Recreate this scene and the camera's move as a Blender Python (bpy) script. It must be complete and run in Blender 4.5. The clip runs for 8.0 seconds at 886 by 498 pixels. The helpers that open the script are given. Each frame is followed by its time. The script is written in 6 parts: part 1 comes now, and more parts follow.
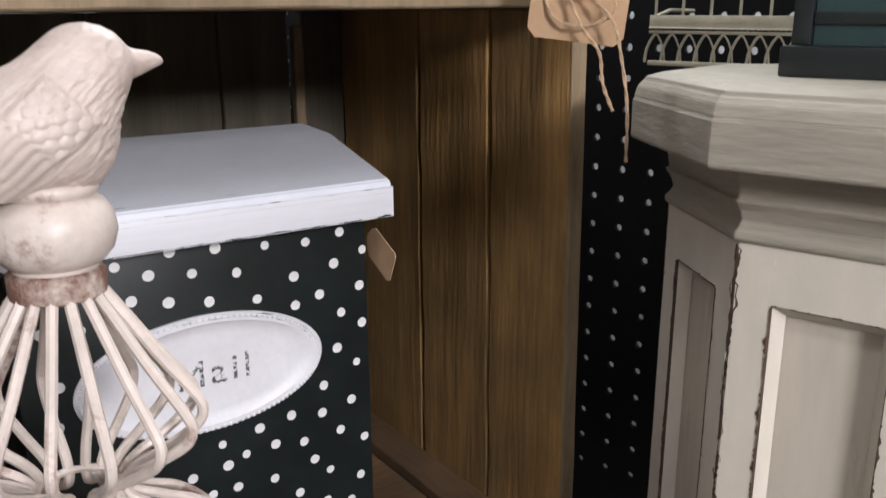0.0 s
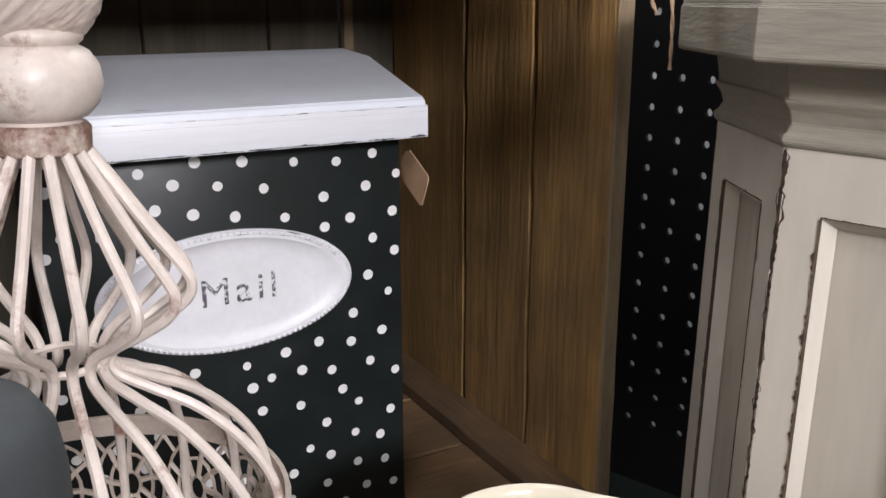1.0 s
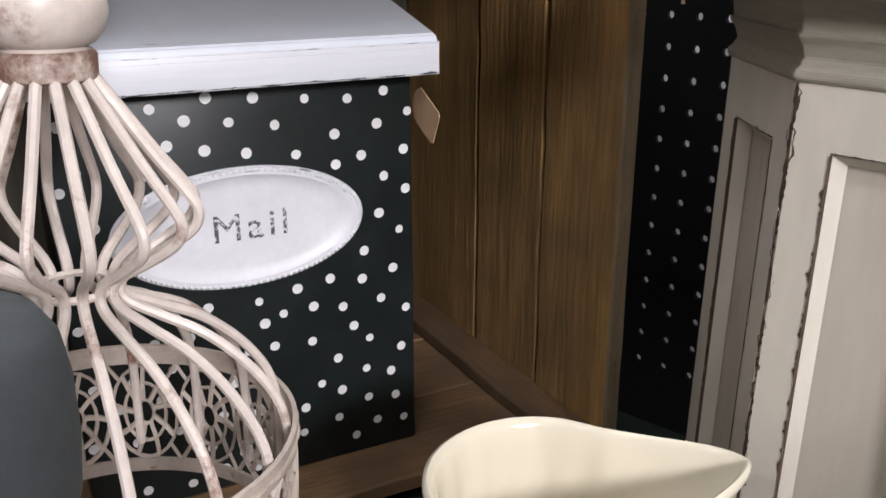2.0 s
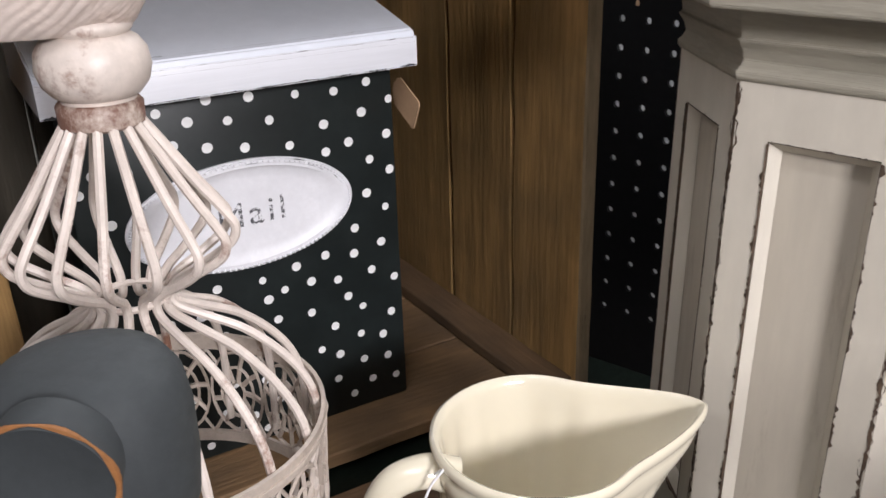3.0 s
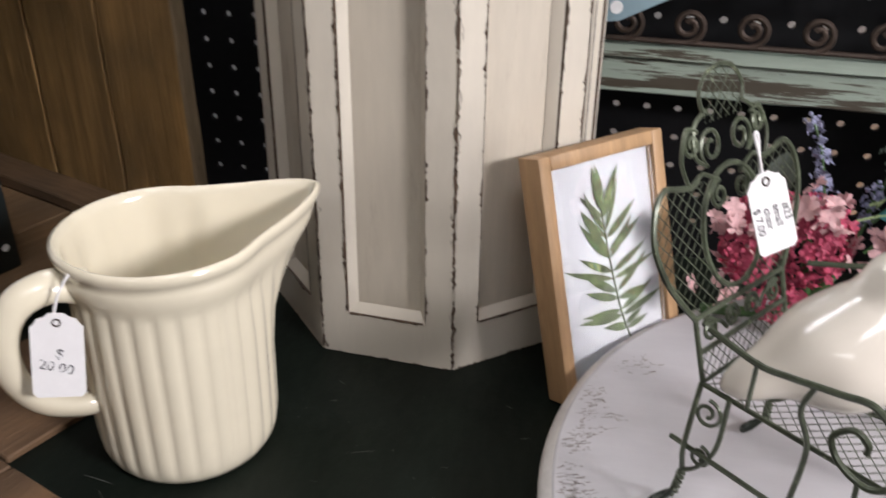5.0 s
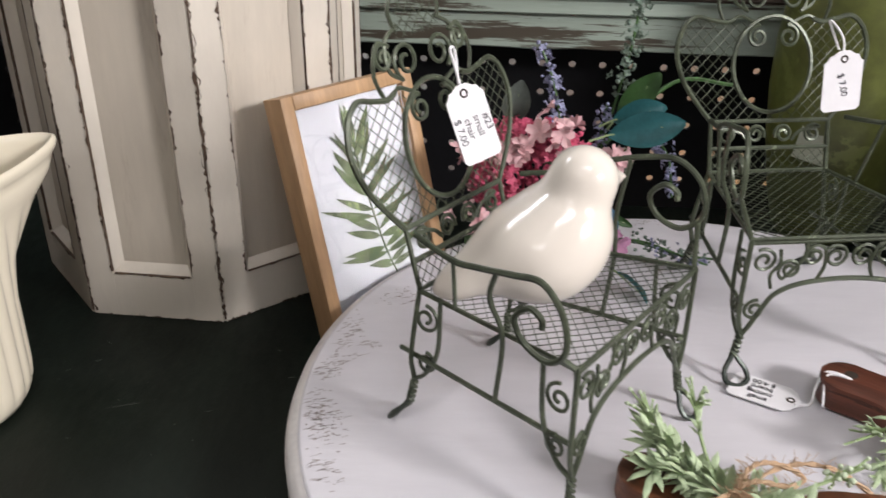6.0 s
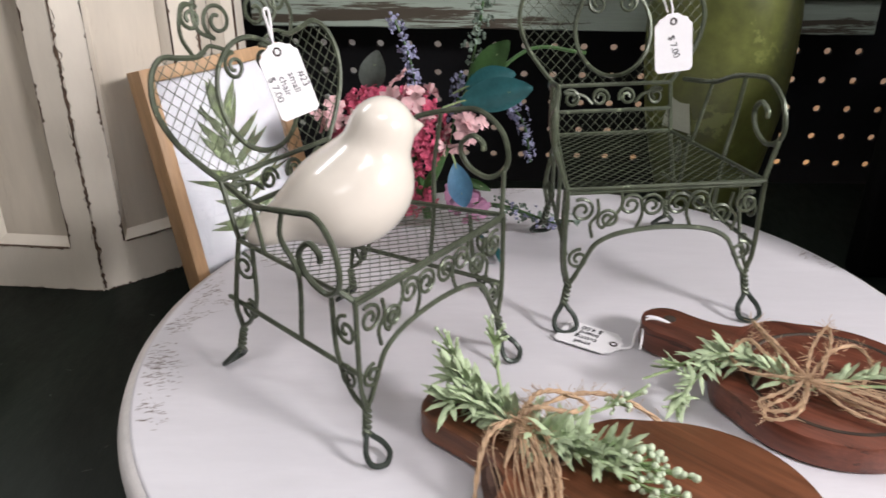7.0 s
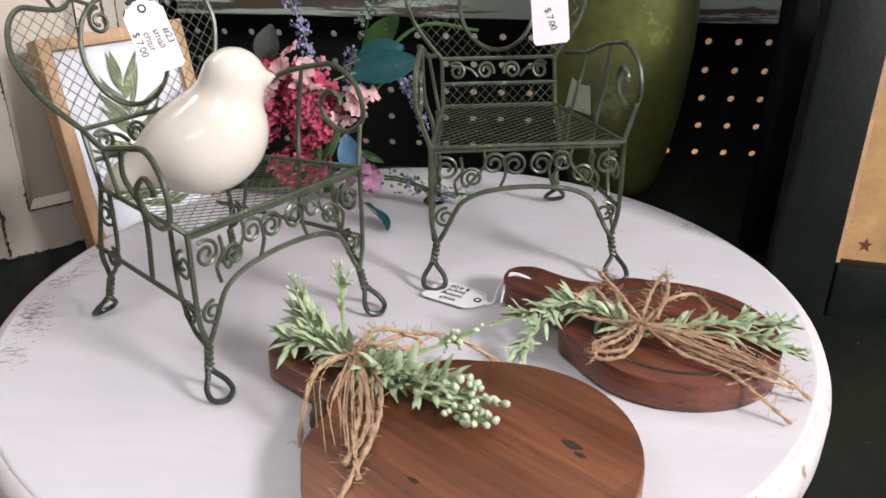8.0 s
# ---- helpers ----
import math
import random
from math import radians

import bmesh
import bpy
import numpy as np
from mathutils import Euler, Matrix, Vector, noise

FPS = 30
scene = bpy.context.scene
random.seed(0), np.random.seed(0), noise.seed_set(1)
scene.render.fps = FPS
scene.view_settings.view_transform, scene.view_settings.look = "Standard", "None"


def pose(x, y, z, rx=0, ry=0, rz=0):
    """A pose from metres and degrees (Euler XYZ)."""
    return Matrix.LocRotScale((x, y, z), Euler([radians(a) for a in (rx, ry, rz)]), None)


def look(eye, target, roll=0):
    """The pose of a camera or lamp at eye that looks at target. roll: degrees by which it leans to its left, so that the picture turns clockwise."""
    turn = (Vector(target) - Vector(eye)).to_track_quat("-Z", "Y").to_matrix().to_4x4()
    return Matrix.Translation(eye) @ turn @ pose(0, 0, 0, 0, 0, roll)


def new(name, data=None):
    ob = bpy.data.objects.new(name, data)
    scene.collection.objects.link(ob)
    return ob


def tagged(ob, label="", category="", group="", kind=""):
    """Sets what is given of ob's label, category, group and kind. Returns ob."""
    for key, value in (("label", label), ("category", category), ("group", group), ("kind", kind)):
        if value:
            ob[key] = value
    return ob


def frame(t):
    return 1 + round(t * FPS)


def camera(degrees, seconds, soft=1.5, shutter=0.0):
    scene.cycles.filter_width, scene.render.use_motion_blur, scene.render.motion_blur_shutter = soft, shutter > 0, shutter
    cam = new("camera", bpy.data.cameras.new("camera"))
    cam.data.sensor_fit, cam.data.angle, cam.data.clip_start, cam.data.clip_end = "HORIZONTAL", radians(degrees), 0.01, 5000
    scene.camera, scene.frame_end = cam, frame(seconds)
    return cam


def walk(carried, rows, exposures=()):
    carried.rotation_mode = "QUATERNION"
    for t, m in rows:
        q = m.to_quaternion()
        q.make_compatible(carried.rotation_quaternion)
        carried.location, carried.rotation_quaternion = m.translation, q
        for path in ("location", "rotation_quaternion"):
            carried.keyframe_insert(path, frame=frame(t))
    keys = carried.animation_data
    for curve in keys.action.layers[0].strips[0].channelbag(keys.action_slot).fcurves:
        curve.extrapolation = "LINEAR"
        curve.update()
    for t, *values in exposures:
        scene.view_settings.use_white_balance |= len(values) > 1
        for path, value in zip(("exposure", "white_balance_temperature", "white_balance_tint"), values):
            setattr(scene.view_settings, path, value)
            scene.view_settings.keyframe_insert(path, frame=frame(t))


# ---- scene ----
cam = camera(53.15, 8.0, soft=1.5, shutter=0.3)
PATH = [
    (0, (0.0686, 0.0001, 0.3959), (-1.0178, 1.5999, -0.1144), 0.38),
    (0.5, (0.0760, 0.0189, 0.3663), (-1.0840, 1.5598, -0.1628), 0.56),
    (1, (0.0811, 0.0249, 0.3530), (-1.1322, 1.5200, -0.1879), 0.82),
    (1.5, (0.0866, 0.0261, 0.3459), (-1.1314, 1.5020, -0.2357), 1.38),
    (2, (0.0871, 0.0254, 0.3479), (-1.1339, 1.4683, -0.3057), 0.91),
    (2.2, (0.0907, 0.0206, 0.3470), (-1.1281, 1.4496, -0.3401), 1.06),
    (3.3, (0.1024, -0.0447, 0.3999), (-0.9198, 1.4699, -0.4132), -0.70),
    (3.5, (0.1014, -0.0631, 0.3956), (-0.8222, 1.5125, -0.4197), 0.32),
    (4, (0.1178, -0.0754, 0.3819), (-0.5557, 1.6177, -0.4426), 0.55),
    (4.2, (0.1254, -0.0769, 0.3803), (-0.5283, 1.6148, -0.4628), 0.07),
    (5.3, (0.1384, -0.0612, 0.3141), (-0.0922, 1.6919, -0.6204), 0.62),
    (5.5, (0.1555, -0.0638, 0.3091), (-0.0262, 1.6963, -0.6231), 0.15),
    (6, (0.2050, -0.0780, 0.3066), (0.1385, 1.6898, -0.6264), 0.62),
    (6.5, (0.2465, -0.0932, 0.2960), (0.1669, 1.6785, -0.6285), 0.03),
    (7, (0.2944, -0.1065, 0.2914), (0.2212, 1.6704, -0.6236), -0.48),
    (7.5, (0.3387, -0.1231, 0.2830), (0.2634, 1.6661, -0.6076), -0.53),
    (8, (0.3680, -0.1323, 0.2627), (0.2870, 1.6727, -0.5948), -0.12),
]
walk(cam, [(t, look(eye, target, roll)) for t, eye, target, roll in PATH],
     exposures=[(0.0, -0.06, 6250, 10), (2.2, -0.04, 6220, 10), (3.3, 0.05, 6280, 10), (4.2, 0.06, 6250, 10), (5.3, -0.12, 6400, 10), (8.0, -0.06, 6380, 10)])

# ---- world and light ----
world = bpy.data.worlds.new("world")
scene.world = world
world.use_nodes = True
world.node_tree.nodes["Background"].inputs[0].default_value = (0.9, 0.95, 1.0, 1)
world.node_tree.nodes["Background"].inputs[1].default_value = 0.012


def area_lamp(name, eye, target, w, h, watts, color):
    d = bpy.data.lights.new(name, "AREA")
    d.shape, d.size, d.size_y, d.energy, d.color = "RECTANGLE", w, h, watts, color
    ob = new(name, d)
    ob.matrix_world = look(eye, target)
    return ob


area_lamp("shop_light_key", (1.92, -0.80, 1.06), (0.15, 0.3, 0.1), 0.42, 0.32, 60, (1.0, 0.945, 0.955))
area_lamp("shop_light_ceiling", (0.45, -0.75, 2.0), (0.25, 0.25, 0.0), 0.9, 0.16, 11, (1.0, 0.955, 0.985))
area_lamp("shop_light_back", (-0.4, -1.7, 1.9), (0.1, 0.3, 0.1), 0.9, 0.16, 4, (1.0, 0.97, 1.0))
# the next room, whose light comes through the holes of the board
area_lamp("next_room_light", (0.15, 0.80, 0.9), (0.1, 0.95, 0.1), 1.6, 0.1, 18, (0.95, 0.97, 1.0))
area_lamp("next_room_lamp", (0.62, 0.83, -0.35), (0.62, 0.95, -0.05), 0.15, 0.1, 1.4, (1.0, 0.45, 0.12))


# ---- materials ----
def mat(name, col, rough=0.5, metal=0.0, var=0.12, scale=30.0, bump=0.15, bump_scale=220.0, stretch=(1, 1, 1),
        wear=None, wear_amount=0.0, wear_scale=60.0, coat=0.0, piece=0.0, dist=0.001, spec=0.5, soft=0.03, shift=False, blotch=0.0):
    m = bpy.data.materials.new(name)
    m.use_nodes = True
    nt = m.node_tree
    b = nt.nodes["Principled BSDF"]
    b.inputs["Roughness"].default_value = rough
    b.inputs["Metallic"].default_value = metal
    b.inputs["Specular IOR Level"].default_value = spec
    b.inputs["Coat Weight"].default_value = coat
    b.inputs["Coat Roughness"].default_value = 0.08
    tc = nt.nodes.new("ShaderNodeTexCoord")
    mp = nt.nodes.new("ShaderNodeMapping")
    mp.inputs["Scale"].default_value = stretch
    nt.links.new(tc.outputs["Object"], mp.inputs["Vector"])
    if shift:
        oi = nt.nodes.new("ShaderNodeObjectInfo")
        mu = nt.nodes.new("ShaderNodeMath")
        mu.operation = "MULTIPLY"
        mu.inputs[1].default_value = 9.0
        nt.links.new(oi.outputs["Random"], mu.inputs[0])
        nt.links.new(mu.outputs[0], mp.inputs["Location"])

    def noise_node(s, detail=6.0, roughness=0.6):
        n = nt.nodes.new("ShaderNodeTexNoise")
        n.inputs["Scale"].default_value, n.inputs["Detail"].default_value = s, detail
        n.inputs["Roughness"].default_value = roughness
        nt.links.new(mp.outputs["Vector"], n.inputs["Vector"])
        return n

    def mix(fac, a, c):
        x = nt.nodes.new("ShaderNodeMix")
        x.data_type = "RGBA"
        nt.links.new(fac, x.inputs[0])
        for sock, val in ((6, a), (7, c)):
            if isinstance(val, tuple):
                x.inputs[sock].default_value = (*val, 1)
            else:
                nt.links.new(val, x.inputs[sock])
        return x.outputs[2]

    big, fine = noise_node(scale), noise_node(scale * 7)
    lo = tuple(c * (1 - var) for c in col)
    hi = tuple(min(1, c * (1 + var)) for c in col)
    ramp = nt.nodes.new("ShaderNodeMapRange")
    ramp.inputs[1].default_value, ramp.inputs[2].default_value = 0.3, 0.7
    nt.links.new(big.outputs[0], ramp.inputs[0])
    out = mix(ramp.outputs[0], lo, hi)
    r2 = nt.nodes.new("ShaderNodeMapRange")
    r2.inputs[1].default_value, r2.inputs[2].default_value = 0.35, 0.8
    r2.inputs[3].default_value, r2.inputs[4].default_value = 0.0, 0.5
    nt.links.new(fine.outputs[0], r2.inputs[0])
    out = mix(r2.outputs[0], out, tuple(c * (1 - var * 1.6) for c in col))
    if blotch:
        bl = nt.nodes.new("ShaderNodeTexNoise")
        bl.inputs["Scale"].default_value, bl.inputs["Detail"].default_value = blotch, 5.0
        nt.links.new(tc.outputs["Object"], bl.inputs["Vector"])
        r4 = nt.nodes.new("ShaderNodeMapRange")
        r4.inputs[1].default_value, r4.inputs[2].default_value = 0.42, 0.68
        r4.inputs[3].default_value, r4.inputs[4].default_value = 0.0, 0.75
        nt.links.new(bl.outputs[0], r4.inputs[0])
        out = mix(r4.outputs[0], out, tuple(c * q for c, q in zip(col, (0.38, 0.42, 0.5))))
    if piece:
        info = nt.nodes.new("ShaderNodeObjectInfo")
        r3 = nt.nodes.new("ShaderNodeMapRange")
        r3.inputs[3].default_value, r3.inputs[4].default_value = 0.0, piece
        nt.links.new(info.outputs["Random"], r3.inputs[0])
        out = mix(r3.outputs[0], out, tuple(c * 0.4 for c in col))
    if wear:
        w1 = noise_node(wear_scale, 9.0, 0.7)
        w2 = nt.nodes.new("ShaderNodeMapRange")
        w2.inputs[1].default_value, w2.inputs[2].default_value = 0.70 - wear_amount, 0.70 + soft - wear_amount
        nt.links.new(w1.outputs[0], w2.inputs[0])
        out = mix(w2.outputs[0], out, wear)
    nt.links.new(out, b.inputs["Base Color"])
    if bump:
        h = noise_node(bump_scale, 5.0)
        bp = nt.nodes.new("ShaderNodeBump")
        bp.inputs["Strength"].default_value, bp.inputs["Distance"].default_value = bump, dist
        nt.links.new(h.outputs[0], bp.inputs["Height"])
        nt.links.new(bp.outputs[0], b.inputs["Normal"])
    rr = nt.nodes.new("ShaderNodeMapRange")
    rr.inputs[3].default_value, rr.inputs[4].default_value = max(0.03, rough * 0.8), min(1, rough * 1.2)
    nt.links.new(fine.outputs[0], rr.inputs[0])
    nt.links.new(rr.outputs[0], b.inputs["Roughness"])
    return m


GREEN_TABLE = mat("green table paint", (0.007, 0.0105, 0.0075), 0.5, spec=0.15, var=0.35, scale=9, wear=(0.16, 0.17, 0.14), wear_amount=-0.03, wear_scale=45, stretch=(3, 1, 1), bump=0.2)
WHITE_BOARD = mat("worn white paint", (0.625, 0.61, 0.635), 0.5, var=0.06, scale=12, wear=(0.42, 0.37, 0.34), wear_amount=-0.035, wear_scale=38, stretch=(0.5, 2.2, 1), bump=0.12, bump_scale=120)
WHITE_EDGE = mat("worn white edge paint", (0.66, 0.63, 0.61), 0.55, var=0.12, scale=40, wear=(0.3, 0.22, 0.16), wear_amount=0.08, wear_scale=90, stretch=(1, 1, 0.5))
CREAM = mat("cream chalk paint", (0.65, 0.60, 0.51), 0.5, var=0.1, scale=10, wear=(0.20, 0.14, 0.09), wear_amount=-0.03, wear_scale=70, stretch=(1, 1, 0.4), bump=0.3, bump_scale=90, dist=0.0015)
CREAM_PANEL = mat("cream panel paint", (0.58, 0.525, 0.435), 0.5, soft=0.35, var=0.12, scale=14, wear=(0.2, 0.14, 0.09), wear_amount=0.14, wear_scale=38, stretch=(1.5, 1.5, 0.25), bump=0.22, bump_scale=80)
OLD_GAP = mat("dark gap", (0.04, 0.028, 0.018), 0.8, var=0.4)
BARN = mat("rough brown board", (0.46, 0.27, 0.095), 0.72, blotch=16, var=0.6, scale=14, stretch=(2.2, 2.2, 0.16), bump=0.8, bump_scale=120, piece=0.4, dist=0.002, wear=(0.07, 0.04, 0.02), wear_amount=0.03, wear_scale=22)
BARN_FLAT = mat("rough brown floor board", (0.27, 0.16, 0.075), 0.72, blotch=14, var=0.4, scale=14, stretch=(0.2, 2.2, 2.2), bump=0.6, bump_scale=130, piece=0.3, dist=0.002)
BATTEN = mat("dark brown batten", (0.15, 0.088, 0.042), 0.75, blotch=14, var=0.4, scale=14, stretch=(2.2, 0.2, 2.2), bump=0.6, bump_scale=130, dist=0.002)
BARN_EDGE = mat("weathered board edge and gap light", (0.25, 0.185, 0.11), 0.75, var=0.3, scale=40, stretch=(1, 1, 0.2), bump=0.6, wear=(0.12, 0.08, 0.05), wear_amount=0.07)
BARN_BACK = mat("dark back board", (0.10, 0.085, 0.06), 0.8, var=0.35, scale=16, stretch=(2, 2, 0.2), bump=0.5, piece=0.4)
BLACK_PEG = mat("black perforated board", (0.004, 0.004, 0.005), 0.6, var=0.2, scale=20, bump=0.08, spec=0.2)
MAIL_BLACK = mat("black enamel", (0.013, 0.017, 0.017), 0.36, var=0.3, scale=18, bump=0.05, bump_scale=300, spec=0.3)
DOT_WHITE = mat("white dot paint", (0.78, 0.78, 0.78), 0.45, var=0.08, scale=120, bump=0.1)
LID_WHITE = mat("white enamel lid", (0.70, 0.73, 0.79), 0.35, var=0.05, scale=15, bump=0.06, stretch=(1, 1, 1), wear=(0.06, 0.06, 0.06), wear_amount=-0.075, wear_scale=30)
LID_EDGE = mat("rubbed lid edge", (0.72, 0.73, 0.77), 0.4, var=0.06, scale=30, wear=(0.05, 0.05, 0.05), wear_amount=0.05, wear_scale=60, stretch=(0.2, 1, 4))
PLAQUE = mat("white plaque", (0.74, 0.74, 0.77), 0.4, var=0.07, scale=40, bump=0.1, wear=(0.25, 0.25, 0.25), wear_amount=-0.05, wear_scale=90)
INK = mat("black ink", (0.03, 0.03, 0.035), 0.6, var=0.3, scale=300, bump=0)
PALE_INK = mat("worn letter paint", (0.10, 0.10, 0.11), 0.6, var=0.3, scale=300, bump=0, wear=(0.7, 0.7, 0.72), wear_amount=0.18, wear_scale=260)
KRAFT = mat("kraft card", (0.52, 0.34, 0.2), 0.8, var=0.08, scale=60, bump=0.15)
TAG_WHITE = mat("white card tag", (0.82, 0.81, 0.82), 0.6, var=0.03, scale=60, bump=0.08)
GLAZE = mat("cream glaze", (0.76, 0.70, 0.55), 0.16, var=0.03, scale=12, bump=0.02, bump_scale=40, coat=0.35)
BIRD_GLAZE = mat("ivory glaze", (0.78, 0.72, 0.63), 0.17, var=0.035, scale=14, bump=0.06, bump_scale=30, coat=0.3)
PLASTER = mat("room plaster", (0.55, 0.53, 0.5), 0.8, var=0.06, scale=3)
ROOM_FLOOR = mat("room floor concrete", (0.25, 0.23, 0.21), 0.6, var=0.2, scale=3)
CEIL = mat("ceiling tile white", (0.7, 0.7, 0.68), 0.9, var=0.05, scale=4)
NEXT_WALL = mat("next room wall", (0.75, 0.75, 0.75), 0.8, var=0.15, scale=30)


# ---- mesh helpers ----
def finish(bm, name, material, parent=None, label="", angle=35, m=None):
    bmesh.ops.recalc_face_normals(bm, faces=bm.faces)
    me = bpy.data.meshes.new(name)
    bm.to_mesh(me)
    bm.free()
    for p in me.polygons:
        p.use_smooth = True
    me.set_sharp_from_angle(angle=radians(angle))
    me.materials.append(material)
    ob = new(name, me)
    if parent is not None:
        ob.parent = parent
    if m is not None:
        ob.matrix_basis = m
    if label:
        tagged(ob, label)
    return ob


def part(name, bm, material, parent, label="", angle=35, m=None):
    return finish(bm, name, material, parent, label, angle, m)


def thing(name, m, label, category, group="", kind=""):
    ob = new(name)
    ob.empty_display_size = 0.02
    ob.matrix_basis = m
    return tagged(ob, label, category, group, kind)


def box(bm, x0, x1, y0, y1, z0, z1, bevel=0.0, seg=2):
    r = bmesh.ops.create_cube(bm, size=1)
    vs = r["verts"]
    for v in vs:
        v.co = Vector(((x0 + x1) / 2 + v.co.x * (x1 - x0), (y0 + y1) / 2 + v.co.y * (y1 - y0), (z0 + z1) / 2 + v.co.z * (z1 - z0)))
    if bevel:
        es = list({e for v in vs for e in v.link_edges})
        bmesh.ops.bevel(bm, geom=es, offset=bevel, segments=seg, affect="EDGES", profile=0.5)
    return bm


def boxed(*a, **k):
    return box(bmesh.new(), *a, **k)


def rough_board(x0, x1, y0, y1, z0, z1, axis, seed, amount=0.001, cuts=10):
    """A sawn board: cut along its length, its edges wavy."""
    bm = boxed(x0, x1, y0, y1, z0, z1)
    es = [e for e in bm.edges if abs((e.verts[0].co - e.verts[1].co).normalized()[axis]) > 0.9]
    bmesh.ops.subdivide_edges(bm, edges=es, cuts=cuts, use_grid_fill=True)
    for v in bm.verts:
        for k in range(3):
            if k != axis:
                v.co[k] += amount * noise.noise(Vector((v.co.x * 25 + seed, v.co.y * 25 - seed * 2, v.co.z * 25 + k * 7)))
    bmesh.ops.bevel(bm, geom=[e for e in bm.edges if e.calc_face_angle(0) > 1.0], offset=0.0011, segments=1, affect="EDGES")
    return bm


def lathe(bm, prof, n=40, cx=0.0, cy=0.0, cap0=True, cap1=True, shape=None):
    rings = []
    for r, z in prof:
        ring = []
        for i in range(n):
            a = 2 * math.pi * i / n
            rr, dz = (r, 0) if shape is None else shape(r, z, a)
            ring.append(bm.verts.new((cx + rr * math.cos(a), cy + rr * math.sin(a), z + dz)))
        rings.append(ring)
    for p, q in zip(rings, rings[1:]):
        for i in range(n):
            bm.faces.new((p[i], p[(i + 1) % n], q[(i + 1) % n], q[i]))
    if cap0:
        bm.faces.new(rings[0][::-1])
    if cap1:
        bm.faces.new(rings[-1])
    return bm


def tube(bm, pts, r, sides=6, closed=False, flat=1.0):
    """A round wire along points; r: one radius or one for each point."""
    pts = [Vector(p) for p in pts]
    n = len(pts)
    rad = r if isinstance(r, (list, tuple)) else [r] * n
    up, rings = None, []
    for i, p in enumerate(pts):
        a = pts[(i - 1) % n] if (i or closed) else p
        b = pts[(i + 1) % n] if (i < n - 1 or closed) else p
        t = (b - a).normalized()
        if up is None:
            up = t.orthogonal().normalized()
        up = (up - t * up.dot(t))
        up = up.normalized() if up.length > 1e-6 else t.orthogonal().normalized()
        side = t.cross(up)
        rings.append([bm.verts.new(p + (up * math.cos(2 * math.pi * k / sides) + side * flat * math.sin(2 * math.pi * k / sides)) * rad[i]) for k in range(sides)])
    pairs = list(zip(rings, rings[1:]))
    if closed:
        pairs.append((rings[-1], rings[0]))
    for p, q in pairs:
        for k in range(sides):
            bm.faces.new((p[k], p[(k + 1) % sides], q[(k + 1) % sides], q[k]))
    if not closed:
        bm.faces.new(rings[0][::-1])
        bm.faces.new(rings[-1])
    return bm


def spline(pts, per=8, closed=False):
    """Points on a smooth curve through pts."""
    pts = [Vector(p) for p in pts]
    n, out = len(pts), []
    for i in range(n if closed else n - 1):
        if closed:
            a, b, c, d = (pts[(i + k) % n] for k in (-1, 0, 1, 2))
        else:
            b, c = pts[i], pts[i + 1]
            a = pts[i - 1] if i else b * 2 - c
            d = pts[i + 2] if i + 2 < n else c * 2 - b
        for k in range(per):
            t = k / per
            out.append(0.5 * ((2 * b) + (c - a) * t + (2 * a - 5 * b + 4 * c - d) * t * t + (3 * b - a - 3 * c + d) * t ** 3))
    if not closed:
        out.append(pts[-1])
    return out


def prism(outline, z0, z1, bevel=0.0):
    """A slab from a flat outline."""
    bm = bmesh.new()
    f = bm.faces.new([bm.verts.new((p[0], p[1], z0)) for p in outline])
    r = bmesh.ops.extrude_face_region(bm, geom=[f])
    for g in r["geom"]:
        if isinstance(g, bmesh.types.BMVert):
            g.co.z = z1
    if bevel:
        bmesh.ops.recalc_face_normals(bm, faces=bm.faces)
        es = [e for e in bm.edges if abs(e.verts[0].co.z - e.verts[1].co.z) < 1e-6]
        bmesh.ops.bevel(bm, geom=es, offset=bevel, segments=2, affect="EDGES", profile=0.5)
    return bm


def text_part(text, size, material, parent, m, extrude=0.0002, name="lettering", label="", spacing=1.0):
    cu = bpy.data.curves.new(name, "FONT")
    cu.body, cu.size, cu.extrude = text, size, extrude
    cu.space_character = spacing
    cu.align_x, cu.align_y = "CENTER", "CENTER"
    tmp = bpy.data.objects.new(name, cu)
    me = bpy.data.meshes.new_from_object(tmp)
    bpy.data.objects.remove(tmp)
    me.materials.clear()
    me.materials.append(material)
    ob = new(name, me)
    ob.parent, ob.matrix_basis = parent, m
    return tagged(ob, label) if label else ob


def axes(o, x, y, z):
    m = Matrix.Identity(4)
    for k, a in enumerate((x, y, z)):
        m.col[k][:3] = Vector(a).normalized()
    m.col[3][:3] = o
    return m


# ---- structure ----
WALL_TURN = -3.63
WALL = pose(0.0098, 0.6777, 0, 0, 0, WALL_TURN)


